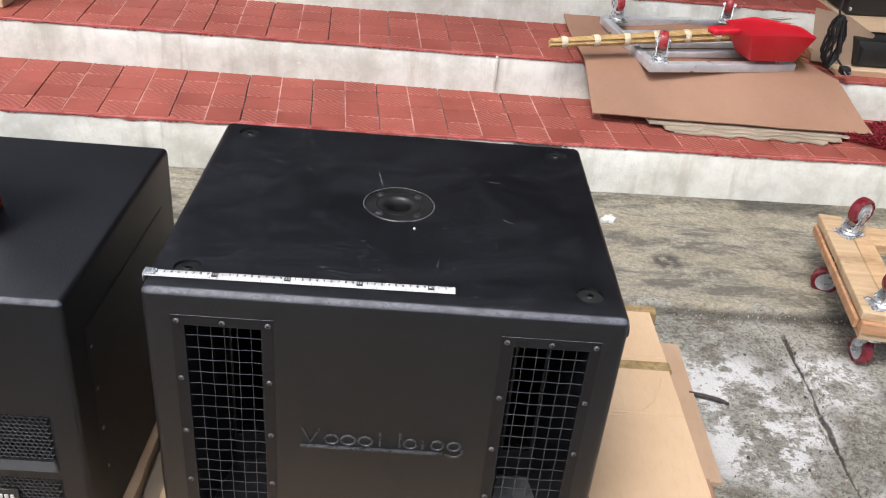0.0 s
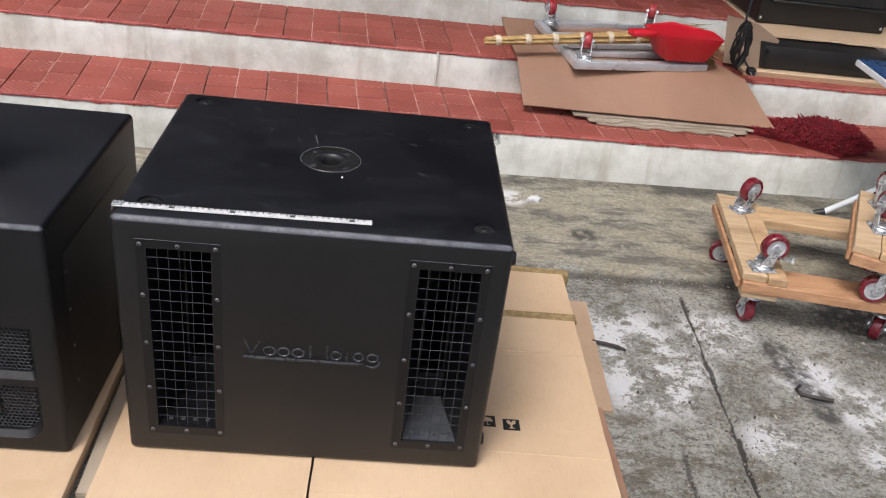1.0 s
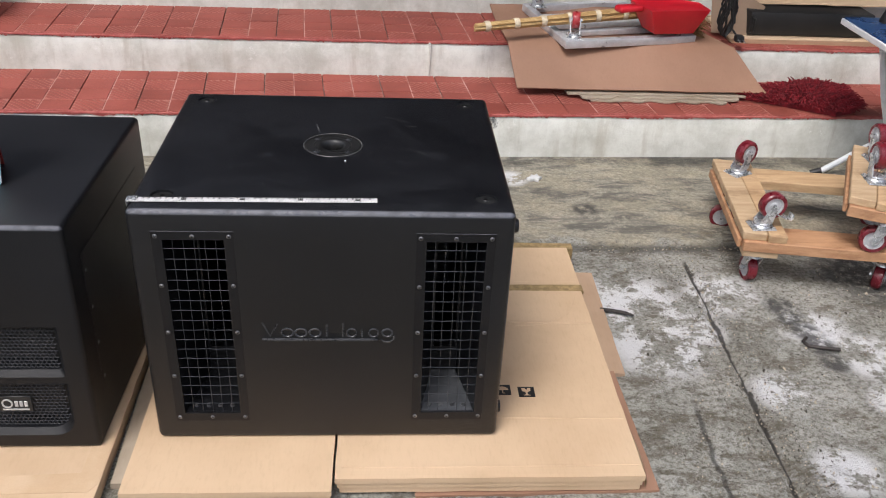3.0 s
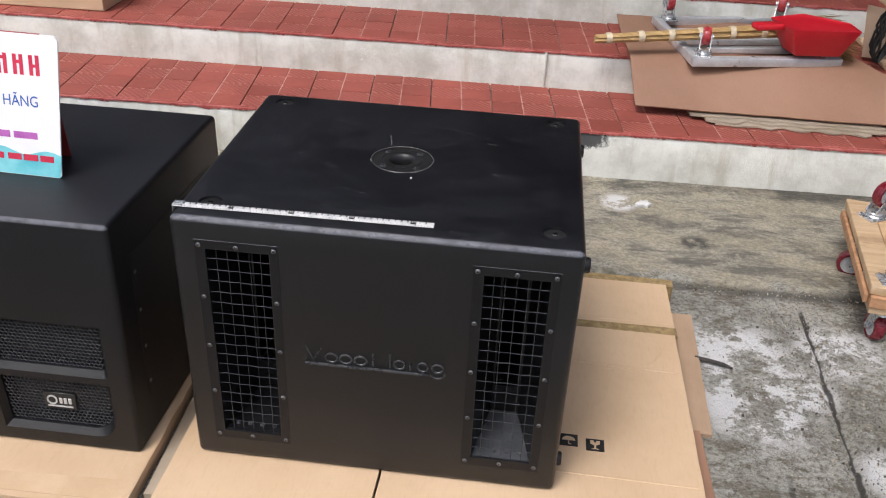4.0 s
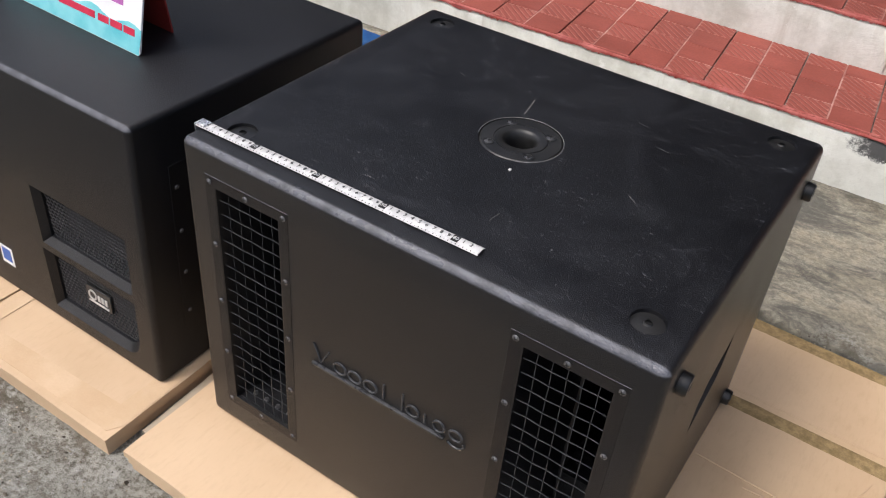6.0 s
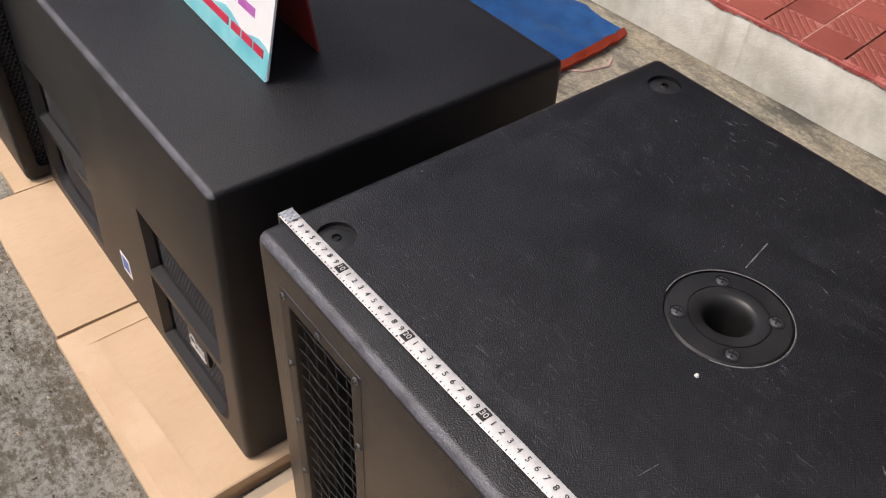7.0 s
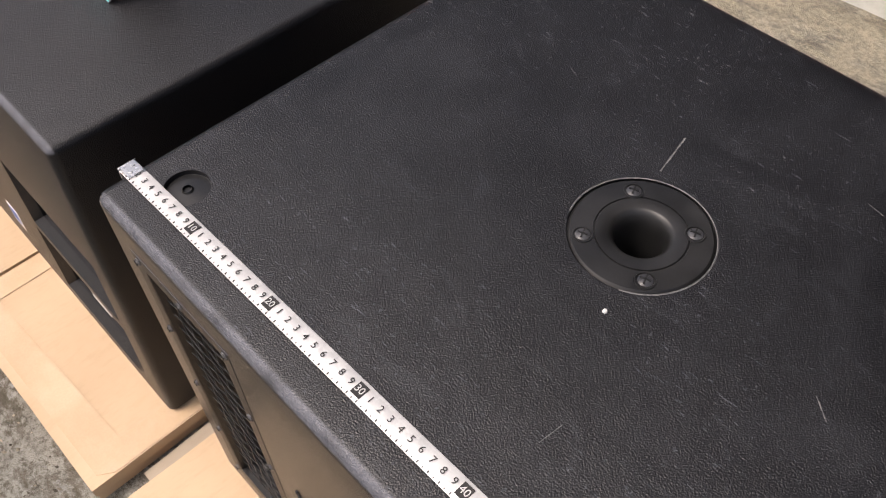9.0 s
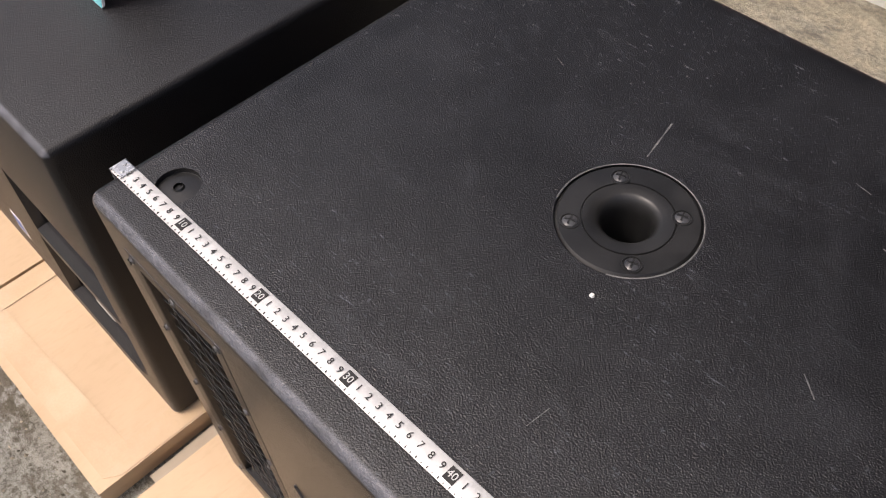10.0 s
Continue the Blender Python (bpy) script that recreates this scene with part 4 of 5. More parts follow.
    part("packing_tape", bm, PACKING, root, "shiny clear brown packing tape")
    carton_sheet("carton", "flattened kraft carton beneath two speakers", (-0.885, -0.148, -0.020), (-0.498, 0.52, 0.0188), 0.0, KRAFT, 2, 28)
    carton_sheet("carton", "flattened kraft carton under the stage speaker", (-1.60, -0.085, -0.020), (-0.888, 0.50, 0.0190), 0.0, KRAFT, 2, 31)


build_cartons()


# ---- tape measure ----
def written(text, size, m, extrude=0.00015, align="CENTER"):
    """A bmesh of flat letters in the built-in font."""
    cu = bpy.data.curves.new("letters", "FONT")
    cu.body, cu.size, cu.extrude, cu.align_x, cu.align_y, cu.resolution_u = text, size, extrude, align, "CENTER", 3
    tmp = new("letters", cu)
    bpy.context.view_layer.update()
    b = bmesh.new()
    b.from_mesh(tmp.evaluated_get(bpy.context.evaluated_depsgraph_get()).to_mesh())
    bpy.data.objects.remove(tmp)
    bpy.data.curves.remove(cu)
    b.transform(m)
    return b


def build_tape():
    root = thing("tape_measure", "white steel tape measure blade laid along the subwoofer's front edge", "tape measure", (-0.004, 0.035, ST), 0.8)
    length, half = 0.432, 0.0082
    b = bmesh.new()
    prev = None
    arch = [(-1, 0.0024), (-0.6, 0.0037), (-0.2, 0.0043), (0.2, 0.0043), (0.6, 0.0037), (1, 0.0024)]
    ring = arch + [(q, z - 0.0005) for q, z in arch[::-1]]
    for i in range(int(length / 0.01) + 1):
        cur = [b.verts.new((i * 0.01, half * q, z)) for q, z in ring]
        if prev:
            for j in range(12):
                b.faces.new((prev[j], cur[j], cur[(j + 1) % 12], prev[(j + 1) % 12]))
        prev = cur
    bmesh.ops.recalc_face_normals(b, faces=b.faces)
    part("blade", b, TAPE_WHITE, root, "white enamelled blade")
    marks = bmesh.new()
    for k in range(1, int(length * 1000)):
        x = k * 0.001
        if k % 10 == 0:
            box((x - 0.00025, -half * 0.95, 0.0030), (x + 0.00025, -half * 0.72, 0.0039), bm=marks)
        elif k % 5 == 0:
            box((x - 0.0002, -half * 0.95, 0.0030), (x + 0.0002, -half * 0.82, 0.0036), bm=marks)
    part("graduations", marks, INK, root, "black graduations")
    for cm in range(1, int(length * 100)):
        d = cm % 10
        x = cm * 0.01
        if d:
            bm = written(str(d), 0.0078, pose(x - 0.0032, 0.0002, 0.0050, 0, 0, 0))
            part("numeral", bm, INK, root, "", 0)
        else:
            bm = box((x - 0.0084, -0.0050, 0.0040), (x + 0.0004, 0.0052, 0.0049))
            bm.verts.ensure_lookup_table()
            blk = part("decimetre_block", bm, INK, root, "black decimetre block with pale figures")
            part("numeral", written(str(cm), 0.0078, pose(x - 0.0040, 0.0, 0.0052, 0, 0, 0)), TAPE_WHITE, blk, "", 0)
    bm = box((-0.0012, -0.0084, -0.008), (0.0, 0.0084, 0.0052), 0.0004, 1)
    box((0.0, -0.0070, 0.0042), (0.016, 0.0070, 0.0054), 0.0003, 1, bm)
    for x in (0.005, 0.011):
        lathe([(0, 0.0016), (0.0016, 0.0012), (0.0022, 0)], 10, bm, Matrix.Translation((x, 0.003 * (1 if x < 0.008 else -1), 0.0050)))
    part("end_hook", bm, ZINC, root, "riveted steel end hook")


build_tape()

# scratches on the lid
for (x0, y0), (x1, y1), w in (((0.305, 0.347), (0.296, 0.392), 0.0022), ((0.488, 0.390), (0.505, 0.386), 0.0010), ((0.400, 0.100), (0.402, 0.120), 0.0008), ((0.505, 0.258), (0.520, 0.246), 0.0012),
                               ((0.44, 0.435), (0.455, 0.432), 0.0008), ((0.17, 0.39), (0.18, 0.386), 0.0008)):
    d = Vector((x1 - x0, y1 - y0, 0)).normalized()
    s = Vector((-d.y, d.x, 0))
    n = 8
    out_a, out_b = [], []
    for i in range(n + 1):
        p = Vector((x0, y0, 0)).lerp(Vector((x1, y1, 0)), i / n)
        ww = w * 0.4 * (0.35 + 0.65 * abs(math.sin(1 + 2.3 * i)))
        out_a.append(tuple((p + s * ww).xy))
        out_b.append(tuple((p - s * ww).xy))
    part("scratch", slab(out_a + out_b[::-1], ST - SB, ST - SB + 0.0003), SCUFF, bpy.data.objects["subwoofer"], "pale scratch in the coating", 0)
bm = lathe([(0.0022, 0), (0.0016, 0.0016), (0, 0.0022)], 7, m=Matrix.Translation((0.363, 0.209, ST - SB)))
part("paint_speck", bm, CHIP, bpy.data.objects["subwoofer"], "white paint speck")


# ---- tent card on the bass speaker ----
def build_tent_card():
    root = thing("tent_card_sign", "folded advertising card with a white printed face and a red back", "sign", (-0.265, 0.158, 0.5065), -2.0)
    w, h, lean, deep = 0.36, 0.252, 0.048, 0.090
    th = 0.003
    # local x runs from the card's right-hand foot to the left
    b = bmesh.new()
    slab([(-w, 0), (-0.004, 0), (0, 0.004), (0.012, h - 0.008), (0.006, h), (-w, h)], 0, th, b)
    face_m = Matrix(((1, 0, 0, 0), (0, math.sin(math.atan2(lean, h)), -1, 0), (0, math.cos(math.atan2(lean, h)), 0, 0), (0, 0, 0, 1)))
    b.transform(face_m)
    front = part("front_panel", b, LABEL, root, "white card face with turquoise foot")
    b = bmesh.new()
    slab([(-w, 0), (-0.016, 0), (-0.006, h), (-w, h)], 0, th, b)
    back_m = Matrix.Translation((-0.016, deep, 0)) @ Matrix(((1, 0, 0, 0), (0, -math.sin(math.atan2(deep - lean, h)), -1, 0), (0, math.cos(math.atan2(deep - lean, h)), 0, 0), (0, 0, 0, 1)))
    b.transform(back_m)
    part("back_panel", b, RED_CARD, root, "glossy red card back")
    lift = face_m @ Matrix.Translation((0, 0, th)) @ Matrix.Diagonal((1, 0.926, 1, 1))
    b = bmesh.new()
    n = 24
    slab([(-w, 0.001), (-0.002, 0.001), (0.003, 0.045)] + [(0.002 - (w - 0.002) * i / n, 0.040 + 0.010 * math.sin(2.2 * i / n + 0.4) + 0.006 * math.sin(i)) for i in range(n + 1)], 0, 0.0004, b, lift)
    part("printed_foot", b, CYAN_INK, front, "turquoise band")
    # shop line as plain red bars
    for i in range(9):
        b = bmesh.new()
        x = -0.024 - i * 0.030
        for k in range(2):
            box((x - 0.020 + 0.012 * k, 0.196, 0), (x - 0.013 + 0.012 * k, 0.234, 0.0005), bm=b, m=lift)
        box((x - 0.019, 0.211 + 0.006 * (i % 3), 0.0001), (x - 0.002, 0.217 + 0.006 * (i % 3), 0.0006), bm=b, m=lift)
        part("red_bar", b, RED_INK, front)
    part("blue_words", written("VÀ CHÍNH HÃNG", 0.030, lift @ Matrix.Translation((-0.125, 0.145, 0.0003)) @ Matrix.Diagonal((0.78, 1.0, 1, 1))), BLUE_INK, front, "blue printed words", 0)
    for x0, x1 in ((-0.040, -0.085), (-0.092, -0.125), (-0.132, -0.19), (-0.20, -0.27)):
        part("violet_bar", box((x1, 0.073, 0), (x0, 0.086, 0.0005), m=lift), PINK_INK, front)
    for x0, x1 in ((-0.012, -0.038), (-0.042, -0.070), (-0.074, -0.100), (-0.108, -0.20), (-0.21, -0.30)):
        part("red_bar", box((x1, 0.030, 0.0003), (x0, 0.042, 0.0010), m=lift), RED_INK, front)


build_tent_card()


# ---- casters and dollies ----
def caster(parent, at, turn, up, mats=(ZINC, TYRE, RIM), r=0.037, brake=False):
    """A swivel caster; up: wheel above its plate."""
    m = Matrix.Translation(at) @ pose(0, 0, 0, 0, 0, turn) @ (Matrix() if up else pose(0, 0, 0, 180, 0, 0))
    b = bmesh.new()
    box((-0.034, -0.028, 0), (0.034, 0.028, 0.003), 0.001, 1, b)
    lathe([(0, 0.003), (0.024, 0.003), (0.026, 0.007), (0.022, 0.011), (0.024, 0.015), (0.020, 0.018), (0, 0.018)], 20, b)
    for sx in (-1, 1):
        for sy in (-1, 1):
            lathe([(0, 0.007), (0.0045, 0.007), (0.0045, 0.003)], 6, b, Matrix.Translation((sx * 0.027, sy * 0.021, 0)))
    ax, az = 0.018, 0.018 + r + 0.010
    for s in (-1, 1):
        c = slab([(-0.018, 0.016), (0.020, 0.016), (0.027, az - 0.004), (0.022, az + 0.009), (0.013, az + 0.009), (0.008, az - 0.002)], 0, 0.0025)
        add(b, c, Matrix(((1, 0, 0, 0), (0, 0, 1, s * 0.0175 - 0.00125), (0, 1, 0, 0), (0, 0, 0, 1))))
    pipe([(ax, -0.022, az), (ax, 0.022, az)], 0.0045, 8, b)
    for s in (-1, 1):
        lathe([(0, 0.004), (0.0075, 0.004), (0.0075, 0)], 6, b, Matrix.Translation((ax, s * 0.0205, az)) @ pose(0, 0, 0, -90 * s, 0, 0))
    if brake:
        c = slab([(0.0, -0.018), (0.034, -0.016), (0.052, -0.010), (0.052, 0.010), (0.034, 0.016), (0.0, 0.018)], 0, 0.003)
        add(b, c, pose(0.030, 0, az - r * 0.62, 0, 24, 0))
        box((0.074, -0.011, az - r - 0.004), (0.082, 0.011, az - r + 0.012), 0.002, 1, b)
    bmesh.ops.recalc_face_normals(b, faces=b.faces)
    b.transform(m)
    fork = part("caster", b, mats[0], parent, "zinc-plated swivel caster", 35)
    wm = m @ Matrix.Translation((ax, 0, az)) @ pose(0, 0, 0, 90, 0, 0)
    b = lathe([(r * 0.70, -0.013), (r * 0.90, -0.0135), (r * 0.985, -0.0100), (r, -0.004), (r, 0.004), (r * 0.985, 0.0100), (r * 0.90, 0.0135), (r * 0.70, 0.013), (r * 0.70, -0.013)], 32, m=wm)
    part("tyre", b, mats[1], fork, "glossy red polyurethane tyre", 35)
    b = lathe([(0, -0.012), (r * 0.28, -0.012), (r * 0.32, -0.009), (r * 0.58, -0.008), (r * 0.64, -0.012), (r * 0.71, -0.012), (r * 0.71, 0.012), (r * 0.64, 0.012), (r * 0.58, 0.008), (r * 0.32, 0.009), (r * 0.28, 0.012), (0, 0.012)], 24, m=wm)
    part("rim", b, mats[2], fork, "pale grey rim", 35)
    return fork


def board(parent, lo, hi, material, seed):
    b = box(lo, hi, 0.002, 1)
    for v in b.verts:
        v.co += Vector((uneven(v.co.x, v.co.y, 9, seed), uneven(v.co.y, v.co.z, 9, seed + 2), uneven(v.co.x, v.co.z, 9, seed + 4))) * 0.002
    return part("board", b, material, parent, "", 30)


def build_wooden_dolly(label, at, turn, size, woods, above, below, lower_cross=True, brake=-1):
    """A board frame with casters under it and, as it is stacked for carrying, more on top; at: corner of the main boards' underside."""
    root = thing("wooden_dolly", label, "dolly", at, turn, group="wooden dollies")
    w, d = size
    a, b_, c = woods
    board(root, (0, 0, 0), (w, 0.100, 0.030), a, 1)
    board(root, (0.003, d - 0.095, 0), (w, d, 0.029), b_, 2)
    board(root, (-0.004, 0.012, 0.0305), (0.060, d - 0.006, 0.0525), c, 3)
    board(root, (0.062, 0.004, 0.0305), (0.112, d - 0.010, 0.0520), b_, 6)
    board(root, (w - 0.112, 0.004, 0.0305), (w - 0.004, d - 0.006, 0.0525), c, 4)
    board(root, (-0.012, 0.02, 0.002), (-0.002, d - 0.03, 0.027), a, 5)
    zl = 0.0
    if lower_cross:
        zl = -0.018
        for x0 in (0.004, w - 0.104):
            for y0 in (0.006, d - 0.100):
                board(root, (x0, y0, zl), (x0 + 0.095, y0 + 0.090, -0.0005), c, 7)
    for k, (x, y, tr) in enumerate(above):
        caster(root, (x, y, 0.0525), tr, True, brake=k == brake)
    for x, y, tr in below:
        caster(root, (x, y, zl), tr, False)
    return root


def build_dollies():
    g = ground_height(0.7) - 0.004
    build_wooden_dolly("pine board dolly with maroon casters below and on top", (1.410, 0.655, g + 0.121), -8.5, (0.60, 0.50), (PINE_RED, PINE, PLY),
                       ((0.050, 0.055, 10), (0.055, 0.400, 35), (0.46, 0.43, 100), (0.54, 0.07, 60)), ((0.050, 0.045, 100), (0.045, 0.365, 170), (0.40, 0.055, 60), (0.53, 0.44, 150)), brake=0)
    build_wooden_dolly("short pine dolly with maroon casters stacked on another dolly", (1.648, 0.620, 0.217), -27.0, (0.50, 0.40), (PINE_RED, PINE, PLY),
                       ((0.055, 0.150, 110), (0.055, 0.300, 115), (0.44, 0.06, 30), (0.44, 0.34, 30)), ((0.100, 0.040, 190), (0.08, 0.34, 100), (0.44, 0.05, 30), (0.44, 0.34, 30)), lower_cross=False)


build_dollies()


def build_aluminium_dolly():
    root = thing("aluminium_dolly", "upturned aluminium tube dolly with red casters lying on brown cardboard", "dolly")
    root.matrix_world = pose(1.104, 1.790, 0.279, 2.0, 0, 12.5)
    w, d, t = 0.54, 0.47, 0.030
    for lo, hi in (((0, 0, 0), (w, t, t)), ((0, d - t, 0), (w, d, t)), ((0, t, 0), (t, d - t, t)), ((w - t, t, 0), (w, d - t, t))):
        part("frame_tube", box(lo, hi, 0.003, 2), ALU, root, "square aluminium tube")
    for y in (0.120, 0.210, 0.305):
        part("rail", box((t, y, 0.004), (w - t, y + 0.028, 0.026), 0.003, 2), ALU, root)
    for x, y, tr in ((0.05, 0.045, 70), (w - 0.05, 0.045, 20), (0.05, d - 0.045, 95), (w - 0.05, d - 0.045, 60)):
        caster(root, (x, y, t), tr, True, (ZINC, TYRE_RED, RIM), 0.031)


def bent_sheet(profile, xs, thick, wave=0.004, seed=0.0, left=None, right=None):
    """A sheet that follows (y, z) pairs and spans x, with a slight wave."""
    b = bmesh.new()
    prev = None
    n = 16
    for i, (y, z) in enumerate(profile):
        t = i / (len(profile) - 1)
        a = xs[0] + (left(t) if left else 0)
        c = xs[1] + (right(t) if right else 0)
        cur = [b.verts.new((a + (c - a) * k / n, y + 0.004 * uneven(k, i, 0.7, seed), z + wave * uneven(k * 0.4, i * 0.5, 1, seed + 2))) for k in range(n + 1)]
        if prev:
            for k in range(n):
                b.faces.new((prev[k], prev[k + 1], cur[k + 1], cur[k]))
        prev = cur
    bmesh.ops.recalc_face_normals(b, faces=b.faces)
    bmesh.ops.solidify(b, geom=b.faces[:], thickness=thick)
    return b


def build_step_things():
    # cardboard draped over the steps
    root = thing("cardboard_sheet", "large brown cardboard sheet draped over two steps", "cardboard")
    prof = [(1.695, 0.158), (1.735, 0.180), (1.775, 0.210), (1.82, 0.242), (1.865, 0.273), (1.91, 0.280), (2.04, 0.278), (2.16, 0.279), (2.24, 0.288), (2.290, 0.304)]
    part("sheet", bent_sheet(prof, (0.905, 1.865), 0.005, 0.004, 1, lambda t: 0.018 - 0.05 * t, lambda t: -0.005 - 0.16 * t - 0.10 * t * t), KRAFT_BROWN, root)
    root = thing("torn_carton", "torn grey-brown carton plies lying on the tiled step", "cardboard")
    for k, (x0, x1, y0) in enumerate(((1.19, 1.70, 1.650), (1.16, 1.75, 1.662), (1.11, 1.78, 1.682))):
        out = [(x0 + (x1 - x0) * i / 22, y0 + 0.018 * uneven(i, k, 0.45, 6) + 0.012 * uneven(i, k, 1.3, 2)) for i in range(23)]
        out += [(x1 + 0.015, 1.84), (x0 - 0.02, 1.84)]
        part("ply", slab(out, 0.1315 + k * 0.0065, 0.1370 + k * 0.0065), KRAFT_GREY, root)
    # broom
    root = thing("straw_broom", "straw hand broom with pale bindings resting on the aluminium dolly", "broom")
    a, c = Vector((0.772, 1.825, 0.342)), Vector((1.47, 2.015, 0.370))
    d = (c - a)
    bm = bmesh.new()
    rng = random.Random(4)
    for i in range(64):
        ang, rr = rng.uniform(0, 6.28), 0.0150 * math.sqrt(rng.random())
        off = Vector((0, rr * math.cos(ang), rr * math.sin(ang)))
        s0 = rng.uniform(-0.01, 0.03)
        pipe([a + d * (s0 + (1 - s0) * t) + off * (0.85 + 0.7 * t) for t in (0, 0.33, 0.66, 1)], 0.0032, 5, bm)
    tagged(part("handle", bm, STRAW, root, "bundled straw handle"), kind="stuff")
    for t in (0.06, 0.22, 0.37, 0.52, 0.68, 0.84):
        p = a + d * t
        q = d.to_track_quat("Z", "Y").to_matrix().to_4x4()
        bm = lathe([(0.0175 + 0.006 * t, -0.011), (0.0195 + 0.006 * t, -0.006), (0.0195 + 0.006 * t, 0.006), (0.0175 + 0.006 * t, 0.011)], 14, m=Matrix.Translation(p) @ q)
        part("binding", bm, TWINE, root, "pale binding band")
    bm = bmesh.new()
    for i in range(420):
        f = rng.uniform(-1, 1)
        end = c + Vector((0.23 - 0.05 * f * f + rng.uniform(-0.05, 0.03), 0.02 + 0.105 * f, -0.03 + 0.05 * f + rng.uniform(-0.09, 0.03)))
        mid = c.lerp(end, 0.5) + Vector((0, 0, 0.02))
        pipe([c + Vector((-0.03, rng.uniform(-0.012, 0.012), rng.uniform(-0.010, 0.010))), mid, end], 0.0016, 3, bm, ends=False, taper=(1, 1, 0.4))
    tagged(part("bristles", bm, BRISTLE, root, "fan of brown bristles", 0), kind="stuff")
    # dustpan
    root = thing("dustpan", "bright red plastic dustpan lying on the aluminium dolly", "dustpan", (1.520, 1.940, 0.372), 20.0)
    bm = bmesh.new()
    out = [(-0.16, -0.10), (0.10, -0.155), (0.19, 0.05), (0.02, 0.13), (-0.15, 0.09)]
    base = [(-0.11, -0.07), (0.07, -0.11), (0.09, 0.03), (0.0, 0.08), (-0.10, 0.05)]
    top = [bm.verts.new((x, y, 0.045 - 0.02 * (x > 0.15))) for x, y in out]
    lip = [bm.verts.new((x * 1.05, y * 1.05, 0.052 - 0.02 * (x > 0.15))) for x, y in out]
    low = [bm.verts.new((x, y, -0.048)) for x, y in base]
    bm.faces.new(top)
    bm.faces.new(low[::-1])
    for k in range(5):
        bm.faces.new((low[k], low[(k + 1) % 5], lip[(k + 1) % 5], lip[k]))
        bm.faces.new((lip[k], lip[(k + 1) % 5], top[(k + 1) % 5], top[k]))
    bmesh.ops.recalc_face_normals(bm, faces=bm.faces)
    bmesh.ops.bevel(bm, geom=bm.edges[:], offset=0.005, segments=2, profile=0.5, affect="EDGES")
    bm.transform(Matrix.Diagonal((0.86, 0.80, 1, 1)))
    part("pan", bm, RED_PLASTIC, root)
    bm = box((-0.235, -0.020, 0.030), (-0.13, 0.028, 0.052), 0.008, 3)
    part("grip", bm, RED_PLASTIC, root, "short red grip")
    # chenille mop
    root = thing("mop_pad", "shaggy dark red chenille mop pad lying on the tiled step", "mop", (2.005, 1.71, 0.131), 8.0)
    outline = [(-0.23, 0.03), (-0.10, -0.06), (0.04, -0.17), (0.14, -0.14), (0.175, 0.02), (0.11, 0.11), (-0.08, 0.09), (-0.17, 0.07)]
    part("backing", slab(outline, 0, 0.018), CHENILLE, root)
    bm = bmesh.new()
    rng = random.Random(8)
    for i in range(2800):
        while True:
            x, y = rng.uniform(-0.24, 0.26), rng.uniform(-0.23, 0.22)
            inside = False
            for k in range(8):
                (xa, ya), (xb, yb) = outline[k], outline[(k + 1) % 8]
                if (ya > y) != (yb > y) and x < (xb - xa) * (y - ya) / (yb - ya) + xa:
                    inside = not inside
            if inside:
                break
        hump = 0.022 + 0.035 * max(0.0, 1 - ((x - 0.08) ** 2 + (y + 0.02) ** 2) / 0.03)
        p = Vector((x, y, hump * 0.55))
        q = p + Vector((x * 0.10 + rng.uniform(-0.015, 0.015), y * 0.10 + rng.uniform(-0.015, 0.015), rng.uniform(0.004, 0.024)))
        e = q + Vector((x * 0.06 + rng.uniform(-0.010, 0.010), y * 0.06 + rng.uniform(-0.010, 0.010), rng.uniform(-0.012, 0.006)))
        pipe([p, q, e], 0.0026, 4, bm, taper=(1, 1, 0.6))
    tagged(part("pile", bm, CHENILLE, root, "thick chenille pile", 60), kind="stuff")
    # equipment stack on the porch
    root = thing("rack_amplifier", "low black rack amplifier in an open cardboard tray", "amplifier", (2.13, 1.985, 0.2665))
    part("chassis", box((-0.255, 0.03, 0.020), (0.250, 0.30, 0.110), 0.004, 2), CASE, root)
    part("tray", box((-0.335, -0.01, 0.0), (0.36, 0.325, 0.016), 0.003, 1), KRAFT, root, "cardboard tray")
    part("tray_flap", box((-0.33, -0.015, 0.0), (0.35, -0.008, 0.024), 0.002, 1, m=pose(0, 0, 0, 14, 0, 0)), KRAFT, root)
    for x in (-0.245, 0.240):
        part("front_handle", pipe([(x, 0.03, 0.035), (x, 0.010, 0.04), (x, 0.010, 0.090), (x, 0.03, 0.095)], 0.005, 8), CASE, root)
    root = thing("carton", "flattened kraft carton under the black equipment case", "carton", (2.20, 2.115, 0.3890), group="flattened cartons")
    part("ply", bent_sheet([(0.0, 0.002), (0.1, 0.004), (0.2, 0.004), (0.6, 0.003)], (-0.30, 0.42), 0.006, 0.005, 5), KRAFT, root)
    root = thing("cardboard_flap", "bent tan cardboard flap leaning beside the case", "cardboard", (1.80, 2.04, 0.282))
    b = bmesh.new()
    q = [b.verts.new(p) for p in ((-0.06, 0.01, 0.0), (0.08, -0.02, 0.0), (0.145, 0.02, 0.105), (0.06, 0.08, 0.15), (-0.05, 0.12, 0.16))]
    b.faces.new(q[:4])
    b.faces.new((q[0], q[3], q[4]))
    bmesh.ops.solidify(b, geom=b.faces[:], thickness=0.005)
    part("sheet", b, KRAFT_TAN, root)
    root = thing("equipment_case", "black equipment rack case standing on flattened carton", "case", (2.195, 2.285, 0.3965), 1.0)
    part("body", box((-0.275, 0, 0), (0.275, 0.42, 0.40), 0.006, 2), CASE, root)
